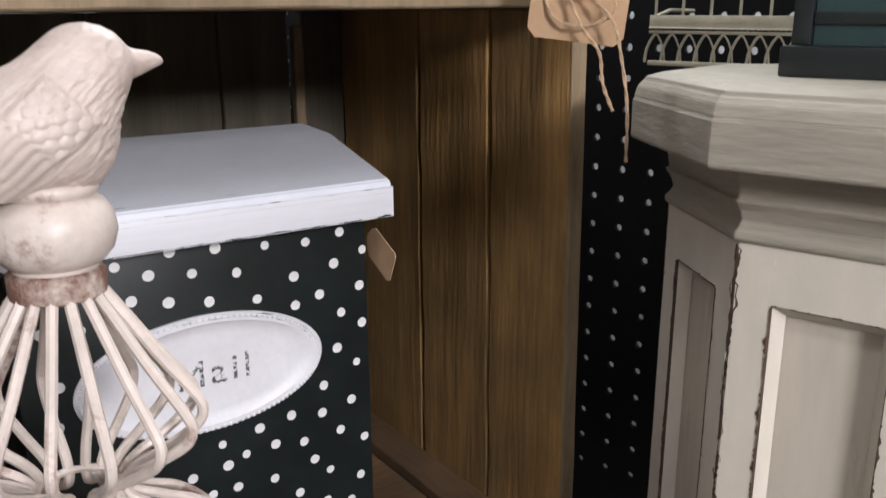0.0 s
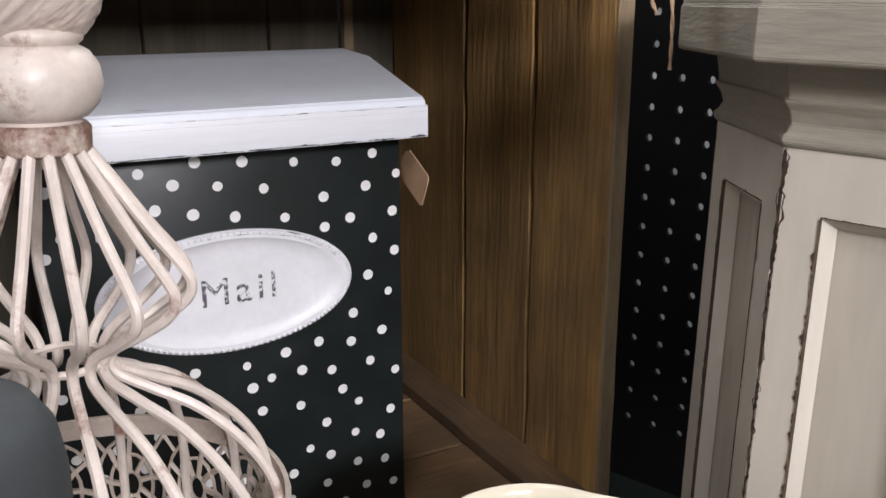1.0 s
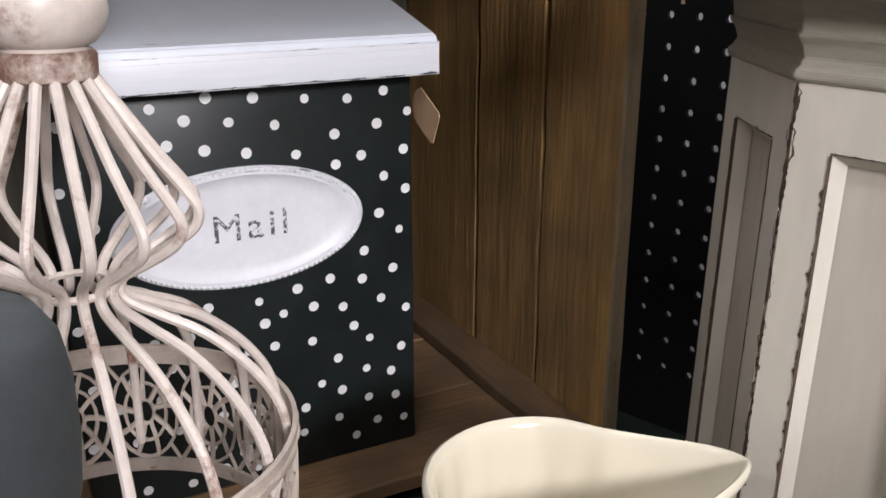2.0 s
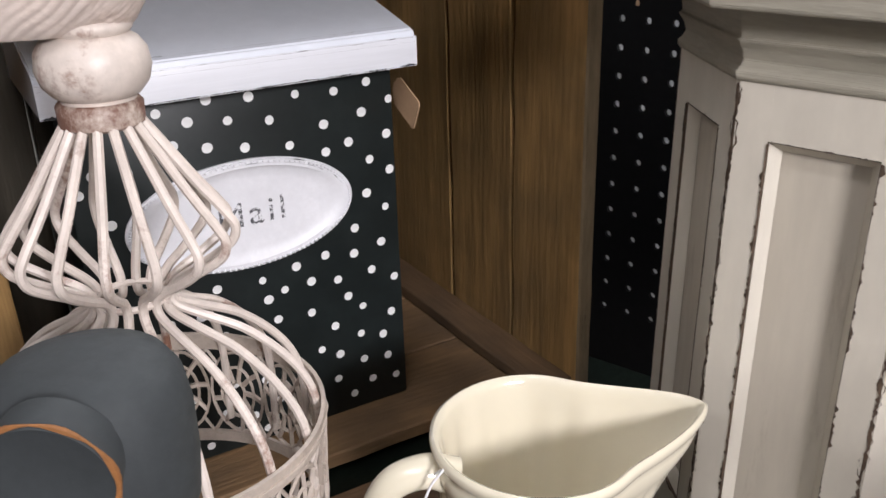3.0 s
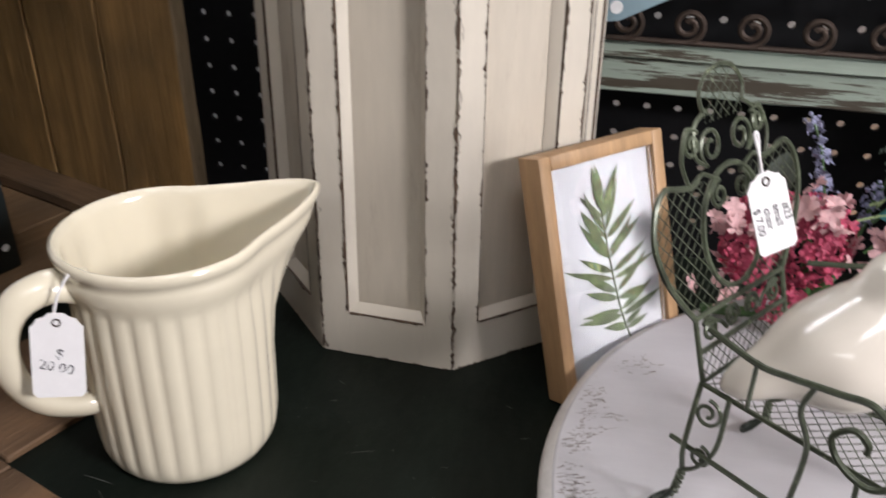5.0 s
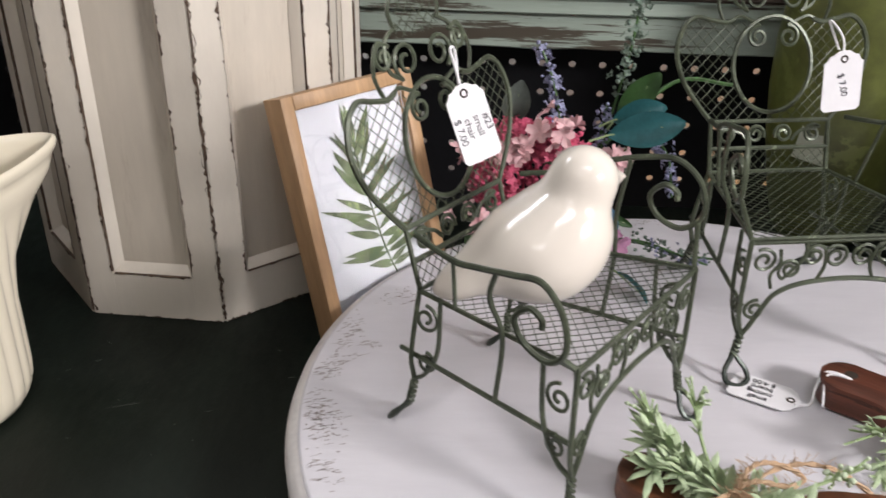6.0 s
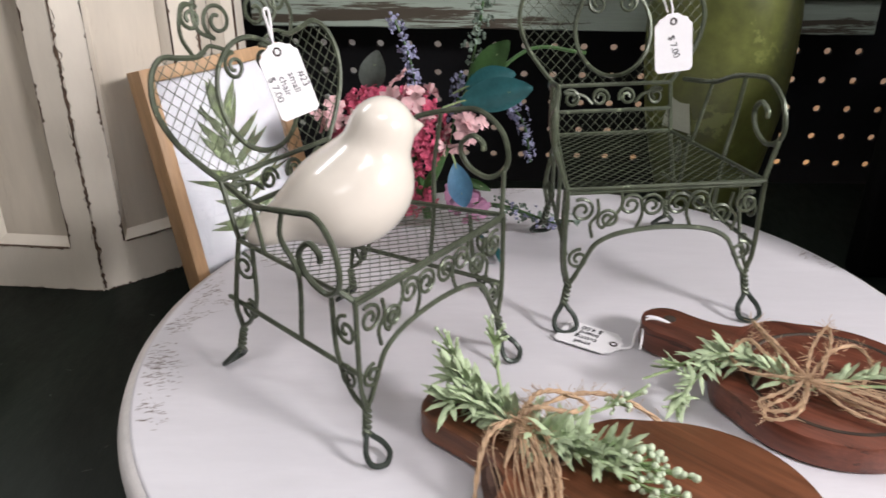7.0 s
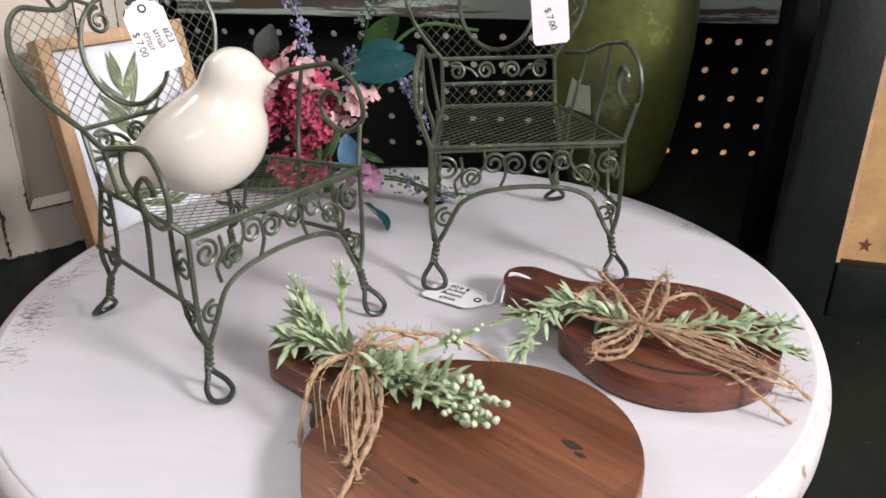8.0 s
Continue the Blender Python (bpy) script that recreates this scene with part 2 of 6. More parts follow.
def pegboard():
    bm = bmesh.new()
    px, pz, z_first = 0.02533, 0.02503, -0.0036
    c0, c1, r0, r1 = -31, 52, -14, 22
    hole, n = 0.0031, 16
    hx, hz = px / 2, pz / 2
    sq = []
    for k in range(n):
        a = 2 * math.pi * k / n
        c, s = math.cos(a), math.sin(a)
        q = 1 / max(abs(c), abs(s))
        sq.append((c * q * hx, s * q * hz))
    for i in range(c0, c1):
        for j in range(r0, r1):
            cx, cz = -0.2057 + px * i, z_first + pz * j
            if j < 0:
                vs = [bm.verts.new((cx + a, 0, cz + b)) for a, b in ((-hx, -hz), (hx, -hz), (hx, hz), (-hx, hz))]
                bm.faces.new(vs)
                continue
            o = [bm.verts.new((cx + a, 0, cz + b)) for a, b in sq]
            h = [bm.verts.new((cx + hole * math.cos(2 * math.pi * k / n), 0, cz + hole * math.sin(2 * math.pi * k / n))) for k in range(n)]
            g = [bm.verts.new((v.co.x, 0.004, v.co.z)) for v in h]
            for k in range(n):
                l = (k + 1) % n
                bm.faces.new((o[k], o[l], h[l], h[k]))
                bm.faces.new((h[k], h[l], g[l], g[k]))
    ob = finish(bm, "wall_north", BLACK_PEG, m=WALL)
    return tagged(ob, "black perforated hardboard wall with round peg holes", "wall", kind="structure")


pegboard()
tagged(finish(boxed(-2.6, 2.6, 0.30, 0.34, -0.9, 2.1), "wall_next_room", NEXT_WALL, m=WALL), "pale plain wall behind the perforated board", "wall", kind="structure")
tagged(finish(boxed(-2.6, -1.01, 0.0, 0.02, -0.9, 2.1), "wall_north_left", PLASTER, m=WALL), "plain plaster wall beside the board", "wall", kind="structure")
tagged(finish(boxed(1.11, 2.6, 0.0, 0.02, -0.9, 2.1), "wall_north_right", PLASTER, m=WALL), "plain plaster wall beside the board", "wall", kind="structure")
tagged(finish(boxed(-1.0, 1.1, 0.0, 0.02, 0.55, 2.1), "wall_north_upper", PLASTER, m=WALL), "plain plaster wall above the board", "wall", kind="structure")
tagged(finish(boxed(-2.65, -2.6, -3.0, 1.1, -0.9, 2.1), "wall_west", PLASTER), "plain plaster shop wall", "wall", kind="structure")
tagged(finish(boxed(2.6, 2.65, -3.0, 1.1, -0.9, 2.1), "wall_east", PLASTER), "plain plaster shop wall", "wall", kind="structure")
tagged(finish(boxed(-2.6, 2.6, -3.05, -3.0, -0.9, 2.1), "wall_south", PLASTER), "plain plaster shop wall", "wall", kind="structure")
tagged(finish(boxed(-2.65, 2.65, -3.05, 1.1, -0.95, -0.9), "floor", ROOM_FLOOR), "grey concrete shop floor", "floor", kind="structure")
tagged(finish(boxed(-2.65, 2.65, -3.05, 1.1, 2.1, 2.15), "ceiling", CEIL), "white tiled shop ceiling", "ceiling", kind="structure")

# ---- display table ----
table = thing("display_table", pose(0, 0, -0.005), "dark green painted wooden display table with scratches", "table")
TABLE_X = ((-1.0, 1.1),)
for k, (x0, x1) in enumerate(TABLE_X):
    part("top_board", boxed(x0, x1, -0.12, 0.6, -0.03, 0.0, bevel=0.0015), GREEN_TABLE, table)
part("apron", boxed(-0.95, 1.05, -0.08, -0.055, -0.14, -0.0305), GREEN_TABLE, table)
for x in (-0.92, 1.02):
    for y in (-0.03, 0.55):
        part("leg", boxed(x - 0.03, x + 0.03, y - 0.03, y + 0.03, -0.9, -0.0305, bevel=0.003), GREEN_TABLE, table)

# ---- wooden crate standing open ----
CR = pose(-0.0275, -0.0169, -0.0021, -0.3, -0.9, 68.1)
crate = thing("wooden_crate", CR, "rough brown wooden crate standing open on the table", "crate")
for k, (y0, y1) in enumerate(((0.3390, 0.4220), (0.4258, 0.5155), (0.5200, 0.645))):
    part("side_board", rough_board(0.437, 0.4485, y0, y1, 0.0005, 0.398, 2, k * 3.1, 0.0014, 14), BARN, crate, angle=28)
# dark strips set into the open gaps, with the gap's shade as their colour
for y0, y1 in ((0.4214, 0.4264), (0.5149, 0.5206)):
    part("gap", boxed(0.4440, 0.4478, y0, y1, 0.001, 0.397), OLD_GAP, crate, "dark strip painting the shade of the gap between the boards")
part("side_edge", rough_board(0.4367, 0.4488, 0.3361, 0.3388, 0.0005, 0.398, 2, 9.0, 0.0006, 12), BARN_EDGE, crate, "weathered pale edge of the side board", angle=28)
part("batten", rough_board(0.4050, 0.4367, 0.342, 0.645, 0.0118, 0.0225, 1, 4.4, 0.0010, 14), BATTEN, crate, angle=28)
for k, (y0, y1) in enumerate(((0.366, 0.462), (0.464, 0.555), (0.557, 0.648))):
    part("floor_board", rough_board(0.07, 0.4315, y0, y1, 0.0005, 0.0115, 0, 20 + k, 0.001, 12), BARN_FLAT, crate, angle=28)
for k, x0 in enumerate((0.05, 0.122, 0.222, 0.3245, 0.40)):
    x1 = (0.12, 0.22, 0.3225, 0.386, 0.450)[k]
    part("back_board", rough_board(x0, x1, 0.649, 0.664, 0.0005, 0.398, 2, 40 + k, 0.001, 8), BARN_BACK, crate, angle=28)
# added pale strip: its colour stands for light showing through a back gap
part("back_strip", rough_board(0.388, 0.397, 0.640, 0.6485, 0.26, 0.386, 2, 51, 0.0012, 10), BARN_EDGE, crate, "pale strip standing for light through a gap in the back", angle=28)
for k, (y0, y1) in enumerate(((0.378, 0.645),)):
    part("side_board", rough_board(0.05, 0.0695, y0, y1, 0.0005, 0.398, 2, 60 + k, 0.001, 8), BARN, crate, angle=28)
for k, (y0, y1) in enumerate(((0.3350, 0.47), (0.472, 0.566), (0.568, 0.664))):
    part("top_board", rough_board(0.045, 0.452, y0, y1, 0.3985, 0.42, 0, 70 + k, 0.0012, 12), BARN_FLAT, crate, angle=28)
part("top_edge", rough_board(0.045, 0.452, 0.331, 0.3345, 0.3985, 0.42, 0, 77, 0.0012, 16), BARN_EDGE, crate, "weathered pale front edge of the top board", angle=28)

# ---- planks lying on the table before the crate ----
PLANK = mat("worn brown plank", (0.22, 0.125, 0.062), 0.7, blotch=18, var=0.35, scale=16, stretch=(0.2, 2.2, 2.2), bump=0.6, bump_scale=130, dist=0.002, shift=True)
for x0, x1, y0, y1, seed in ((-0.02, 0.2000, 0.130, 0.2330, 81), (-0.02, 0.2000, 0.2345, 0.3400, 84), (0.2015, 0.3350, 0.242, 0.3400, 87)):
    pl = thing("wooden_plank", pose(-0.0275, -0.0169, -0.005, 0, 0, 68.1), "short worn brown plank lying on the table before the crate", "plank", "planks on the table")
    part("board", rough_board(x0, x1, y0, y1, 0.0, 0.005, 0, seed, 0.0006, 10), PLANK, pl, angle=28)

# ---- mail box ----
MX0, MX1, MY = 0.111, 0.3274, 0.4104
mail = thing("mailbox", CR @ pose(0, 0, 0.0118), "black metal mailbox with white polka dots and white lid", "mailbox")
part("body", boxed(MX0, MX1, MY, MY + 0.1, 0.0, 0.258, bevel=0.002), MAIL_BLACK, mail)


def mail_lid():
    bm = bmesh.new()
    x0, x1 = MX0 - 0.0085, MX1 + 0.0062
    prof = [(MY - 0.002, 0.2555), (0.3865, 0.2550), (0.3853, 0.257), (0.3862, 0.2755), (0.388, 0.2785), (0.466, 0.2985), (0.512, 0.3015), (0.514, 0.256)]
    a = [bm.verts.new((x0, y, z + 0.0055)) for y, z in prof]
    b = [bm.verts.new((x1, y, z + 0.0055)) for y, z in prof]
    n = len(prof)
    for k in range(n):
        bm.faces.new((a[k], a[(k + 1) % n], b[(k + 1) % n], b[k]))
    bm.faces.new(a)
    bm.faces.new(b[::-1])
    bmesh.ops.bevel(bm, geom=list(bm.edges), offset=0.0012, segments=2, affect="EDGES")
    return bm


def ragged(points, out, lift, base, amp, seed):
    """A strip of rubbed paint with torn edges along a line; out: where it widens to, lift: its stand-off."""
    bm, rows = bmesh.new(), []
    out, lift = Vector(out), Vector(lift)
    for k, p in enumerate(points):
        p = Vector(p) + lift
        w = [max(0.00003, base + amp * noise.noise(Vector((k * 0.045, seed, s))) + 0.5 * amp * noise.noise(Vector((k * 0.35, seed, 9 + s))) + 0.3 * amp * noise.noise(Vector((k * 0.9, seed, 5 + s)))) for s in (0, 4)]
        rows.append([bm.verts.new(p + out * w[0]), bm.verts.new(p - out * w[1] * 0.6)])
    for p, q in zip(rows, rows[1:]):
        bm.faces.new((p[0], p[1], q[1], q[0]))
    return bm


lid = part("lid", mail_lid(), LID_WHITE, mail, "white enamel lid with rubbed black edges", angle=30)
part("lid_lip", boxed(MX0 - 0.0088, MX1 + 0.0065, 0.3846, 0.3858, 0.2605, 0.2798, bevel=0.0004), LID_EDGE, lid)
RUB = mat("rubbed through black", (0.04, 0.04, 0.042), 0.6, var=0.4, scale=200)
rub_x = [MX0 - 0.008 + (MX1 - MX0 + 0.0135) * k / 420 for k in range(421)]
for h, base, amp, seed in ((0.2612, 0.0003, 0.0014, 1), (0.2792, -0.0002, 0.0013, 2), (0.2762, -0.0006, 0.0013, 3)):
    part("rub_mark", ragged([(x, 0.3845, h) for x in rub_x], (0, 0, 1), (0, -0.0001, 0), base, amp, seed), RUB, lid, "black showing through the rubbed edge")
part("rub_mark", ragged([(x, 0.3905, 0.2852) for x in rub_x], (0, 0.94, 0.34), (0, -0.0002, 0.0006), -0.0004, 0.0013, 6), RUB, lid, "black showing through the rubbed edge")
OVC, OVA, OVB = (0.2145, 0.1745), 0.0765, 0.0372


def plaque():
    bm = bmesh.new()
    rows = [(1.0, 0.0), (1.0, -0.0022), (0.955, -0.0042), (0.90, -0.0042), (0.86, -0.0026), (0.72, -0.0016), (0.0, -0.0016)]
    n, rings = 72, []
    for s, d in rows[:-1]:
        rings.append([bm.verts.new((OVC[0] + OVA * s * math.cos(2 * math.pi * k / n), MY + d, OVC[1] + OVB * (s if s > 0.9 else s - (1 - s) * 0.25) * math.sin(2 * math.pi * k / n))) for k in range(n)])
    for p, q in zip(rings, rings[1:]):
        for k in range(n):
            bm.faces.new((p[k], p[(k + 1) % n], q[(k + 1) % n], q[k]))
    bm.faces.new(rings[-1])
    return bm


plq = part("name_plate", plaque(), PLAQUE, mail, "oval white metal plate with beaded rim")


def beads():
    bm = bmesh.new()
    for k in range(120):
        a = 2 * math.pi * k / 120
        bmesh.ops.create_icosphere(bm, subdivisions=1, radius=0.0013, matrix=Matrix.Translation((OVC[0] + OVA * 0.968 * math.cos(a), MY - 0.0042, OVC[1] + OVB * 0.955 * math.sin(a))))
    return bm


part("beading", beads(), PLAQUE, plq)
for a0, a1, sc, seed in ((20, 150, 0.99, 11), (190, 350, 0.99, 14), (15, 100, 0.93, 17)):
    part("rub_mark", ragged([(OVC[0] + OVA * sc * math.cos(radians(a0 + (a1 - a0) * k / 260)), MY - 0.0050, OVC[1] + OVB * sc * math.sin(radians(a0 + (a1 - a0) * k / 260))) for k in range(261)], (0, 0, 1), (0, 0, 0), -0.0001, 0.0009, seed), RUB, plq, "black rubbed rim")
text_part("Mail", 0.0240, PALE_INK, plq, axes((OVC[0] + 0.0045, MY - 0.0021, OVC[1] + 0.0), (1, 0, 0), (0, 0, 1), (0, -1, 0)), label="the word Mail in worn black paint", spacing=1.22)

# dots painted on the box: right half row by row, in millimetres
DOT_UPPER = ((308, 249), (324, 235), (284, 246), (257, 248), (226, 251), (199, 253), (303, 229), (275, 225), (238, 234), (211, 238), (186, 241), (168, 249), (321, 211), (292, 210), (275, 206), (250, 215), (220, 219), (196, 223), (307, 195), (322, 185), (303, 171), (317, 158), (126, 218), (146, 216), (162, 212), (129, 162))
DOT_LOWER = ((292, 147), (312, 132), (290, 128), (268, 132), (303, 112), (246, 129), (321, 102), (221, 125), (276, 111), (256, 115), (236, 114), (283, 96), (294, 85), (317, 74), (254, 91), (271, 75), (291, 63), (309, 57), (259, 59), (273, 51), (292, 41), (312, 38), (247, 44), (270, 31), (298, 22), (318, 19), (245, 26), (282, 14), (229, 93), (140, 48), (131, 27), (184, 32), (204, 23), (170, 10))


def dot_mesh():
    bm = bmesh.new()
    bmesh.ops.create_circle(bm, cap_ends=True, segments=16, radius=0.0031, matrix=Matrix.Rotation(radians(90), 4, "X"))
    return bm


dots = [(x / 1000, z / 1000) for x, z in DOT_UPPER + DOT_LOWER]
rng = random.Random(4)
for i in range(5):
    for j in range(13):
        x, z = 0.118 + i * 0.024 + (j % 2) * 0.012 + rng.uniform(-0.003, 0.003), 0.012 + j * 0.0195 + rng.uniform(-0.003, 0.003)
        if min(math.hypot(x - a, z - b) for a, b in dots) > 0.013 and ((x - OVC[0]) / (OVA + 0.005)) ** 2 + ((z + 0.001 - OVC[1]) / (OVB + 0.006)) ** 2 > 1 and x < 0.235:
            dots.append((x, z))
first_dot = None
for x, z in dots:
    if first_dot is None:
        first_dot = part("dot", dot_mesh(), DOT_WHITE, mail)
        first_dot.location = (x, MY - 0.0004, z)
    else:
        d = new("dot", first_dot.data)
        d.parent, d.location = mail, (x, MY - 0.0004, z)
        k = rng.uniform(0.88, 1.1)
        d.scale = (k * rng.uniform(0.94, 1.06), 1, k)


def tag_outline(w, h, notch=0.22):
    c = w * notch
    pts = [(-w / 2, -h / 2 + c * 0.4), (-w / 2 + c * 0.4, -h / 2), (w / 2 - c * 0.4, -h / 2), (w / 2, -h / 2 + c * 0.4), (w / 2, h / 2 - c * 1.3),
           (w / 2 - c * 0.35, h / 2 - c * 1.0), (w / 2 - c * 0.6, h / 2 - c * 0.55), (w / 2 - c * 1.1, h / 2 - c * 0.4), (c * 0.6, h / 2), (-c * 0.6, h / 2),
           (-w / 2 + c * 1.1, h / 2 - c * 0.4), (-w / 2 + c * 0.6, h / 2 - c * 0.55), (-w / 2 + c * 0.35, h / 2 - c * 1.0), (-w / 2, h / 2 - c * 1.3)]
    return pts


def price_tag(name, m, w, h, lines, material, label, text_size, ink=INK, turn=0.0, cord=None):
    t = thing(name, m, label, "price tag", "price tags")
    card = part("card", prism(tag_outline(w, h), -0.0003, 0.0003), material, t)
    ring = bmesh.new()
    tube(ring, [(0.0018 * math.cos(a * 0.7854), h / 2 - w * 0.2 + 0.0018 * math.sin(a * 0.7854), 0.0004) for a in range(8)], 0.0005, 5, closed=True)
    part("eyelet", ring, OLD_GAP, card, "dark punched hole")
    for k, line in enumerate(lines):
        text_part(line, text_size, ink, card, pose(0, -h * 0.06, 0.0005, 0, 0, turn) @ pose(0, (len(lines) / 2 - 0.5 - k) * text_size * 1.0, 0), 0.0001, "handwriting")
    if cord:
        inv = m.inverted()
        part("cord", tube(bmesh.new(), spline([inv @ Vector(p) for p in cord], 6), 0.0007, 5), TAG_WHITE, t, "white string")
    return t


price_tag("kraft_tag", CR @ axes((0.3295, 0.396, 0.247), (0, 0.445, -0.895), (0, 0.895, 0.445), (1, 0, 0)), 0.023, 0.035, (), KRAFT, "blank brown kraft price tag beside the mailbox", 0.004)

# ---- octagonal pedestal ----
CHIP_DARK = mat("bare dark wood", (0.085, 0.055, 0.035), 0.8, var=0.5, scale=90, bump=0.8, bump_scale=200)
# greyer cream of the cap, darkened further for the weaker light up there
CAP_PAINT = mat("dimmed cream paint over grain", (0.38, 0.352, 0.285), 0.5, var=0.16, scale=30, stretch=(0.5, 0.5, 3), bump=0.4, bump_scale=55, dist=0.0025, wear=(0.3, 0.24, 0.18), wear_amount=-0.03, wear_scale=30)
PED = pose(0.0096, 0.5130, -0.005, 0, 0, 0) @ Matrix.Diagonal((1, 1, 1.055, 1))
ped = thing("pedestal_stand", PED, "cream chalk painted octagonal wooden pedestal with chipped corners", "pedestal")
PED_A = radians(-116.74)


def oct_ring(bm, r, z):
    return [bm.verts.new((r * math.cos(PED_A + k * math.pi / 4), r * math.sin(PED_A + k * math.pi / 4), z)) for k in range(8)]


def oct_prism(prof, bevel=0.001):
    bm = bmesh.new()
    rings = [oct_ring(bm, r, z) for r, z in prof]
    for p, q in zip(rings, rings[1:]):
        for k in range(8):
            bm.faces.new((p[k], p[(k + 1) % 8], q[(k + 1) % 8], q[k]))
    bm.faces.new(rings[0][::-1])
    bm.faces.new(rings[-1])
    bmesh.ops.recalc_face_normals(bm, faces=bm.faces)
    if bevel:
        bmesh.ops.bevel(bm, geom=[e for e in bm.edges if e.calc_face_angle(0) > 0.25], offset=bevel, segments=2, affect="EDGES")
    return bm


R0 = 0.1170
APO = R0 * math.cos(math.pi / 8)
SIDE = 2 * R0 * math.sin(math.pi / 8)
part("core", oct_prism([(R0 - 0.0088, 0.004), (R0 - 0.0088, 0.284)], 0), CREAM_PANEL, ped, "recessed panels")


def wavy(bm, amount, scale=60.0):
    for v in bm.verts:
        v.co += Vector((noise.noise(v.co * scale), noise.noise(v.co * scale + Vector((9, 3, 1))), noise.noise(v.co * scale + Vector((2, 8, 5))))) * amount
    return bm


def panel_frame():
    """One face of the pedestal, in its own plane: stiles, rails and a moulding round the panel."""
    out = {}
    d = 0.0075
    hw = SIDE / 2 - 0.0006
    sw = 0.0178
    for side in (-1, 1):
        x0, x1 = sorted((side * hw, side * (hw - sw)))
        bm = boxed(x0, x1, -d, 0.0, 0.0, 0.2845)
        es = [e for e in bm.edges if abs((e.verts[0].co - e.verts[1].co).z) > 0.1]
        bmesh.ops.subdivide_edges(bm, edges=es, cuts=36, use_grid_fill=True)
        bmesh.ops.bevel(bm, geom=[e for e in bm.edges if e.calc_face_angle(0) > 1.0 and min(abs(v.co.x) for v in e.verts) > hw - 1e-5], offset=0.0006, segments=2, affect="EDGES")
        out["stile", side] = wavy(bm, 0.00030, 110)
    out["rail", 0] = wavy(boxed(-hw + sw, hw - sw, -d, 0.0, 0.0, 0.0295), 0.0003, 110)
    out["rail", 1] = wavy(boxed(-hw + sw, hw - sw, -d, 0.0, 0.258, 0.2845), 0.0003, 110)
    bm = bmesh.new()
    w, z0, z1 = hw - sw - 0.0006, 0.0302, 0.2573
    ring = [(0.0, -0.0012), (0.0006, -0.0018), (0.0040, -0.0066), (0.0046, -0.0076), (0.0, -0.0076)]
    loops = [[bm.verts.new((sx * (w - o), y, zz + (o if zz == z0 else -o))) for sx, zz in ((-1, z0), (1, z0), (1, z1), (-1, z1))] for o, y in ring]
    loops.append(loops[0])
    for p, q in zip(loops, loops[1:]):
        for k in range(4):
            bm.faces.new((p[k], p[(k + 1) % 4], q[(k + 1) % 4], q[k]))
    out["moulding", 0] = bm
    return out


face_data = {}
for key, bm in panel_frame().items():
    ob = part(key[0], bm, CREAM, ped)
    face_data[key] = ob
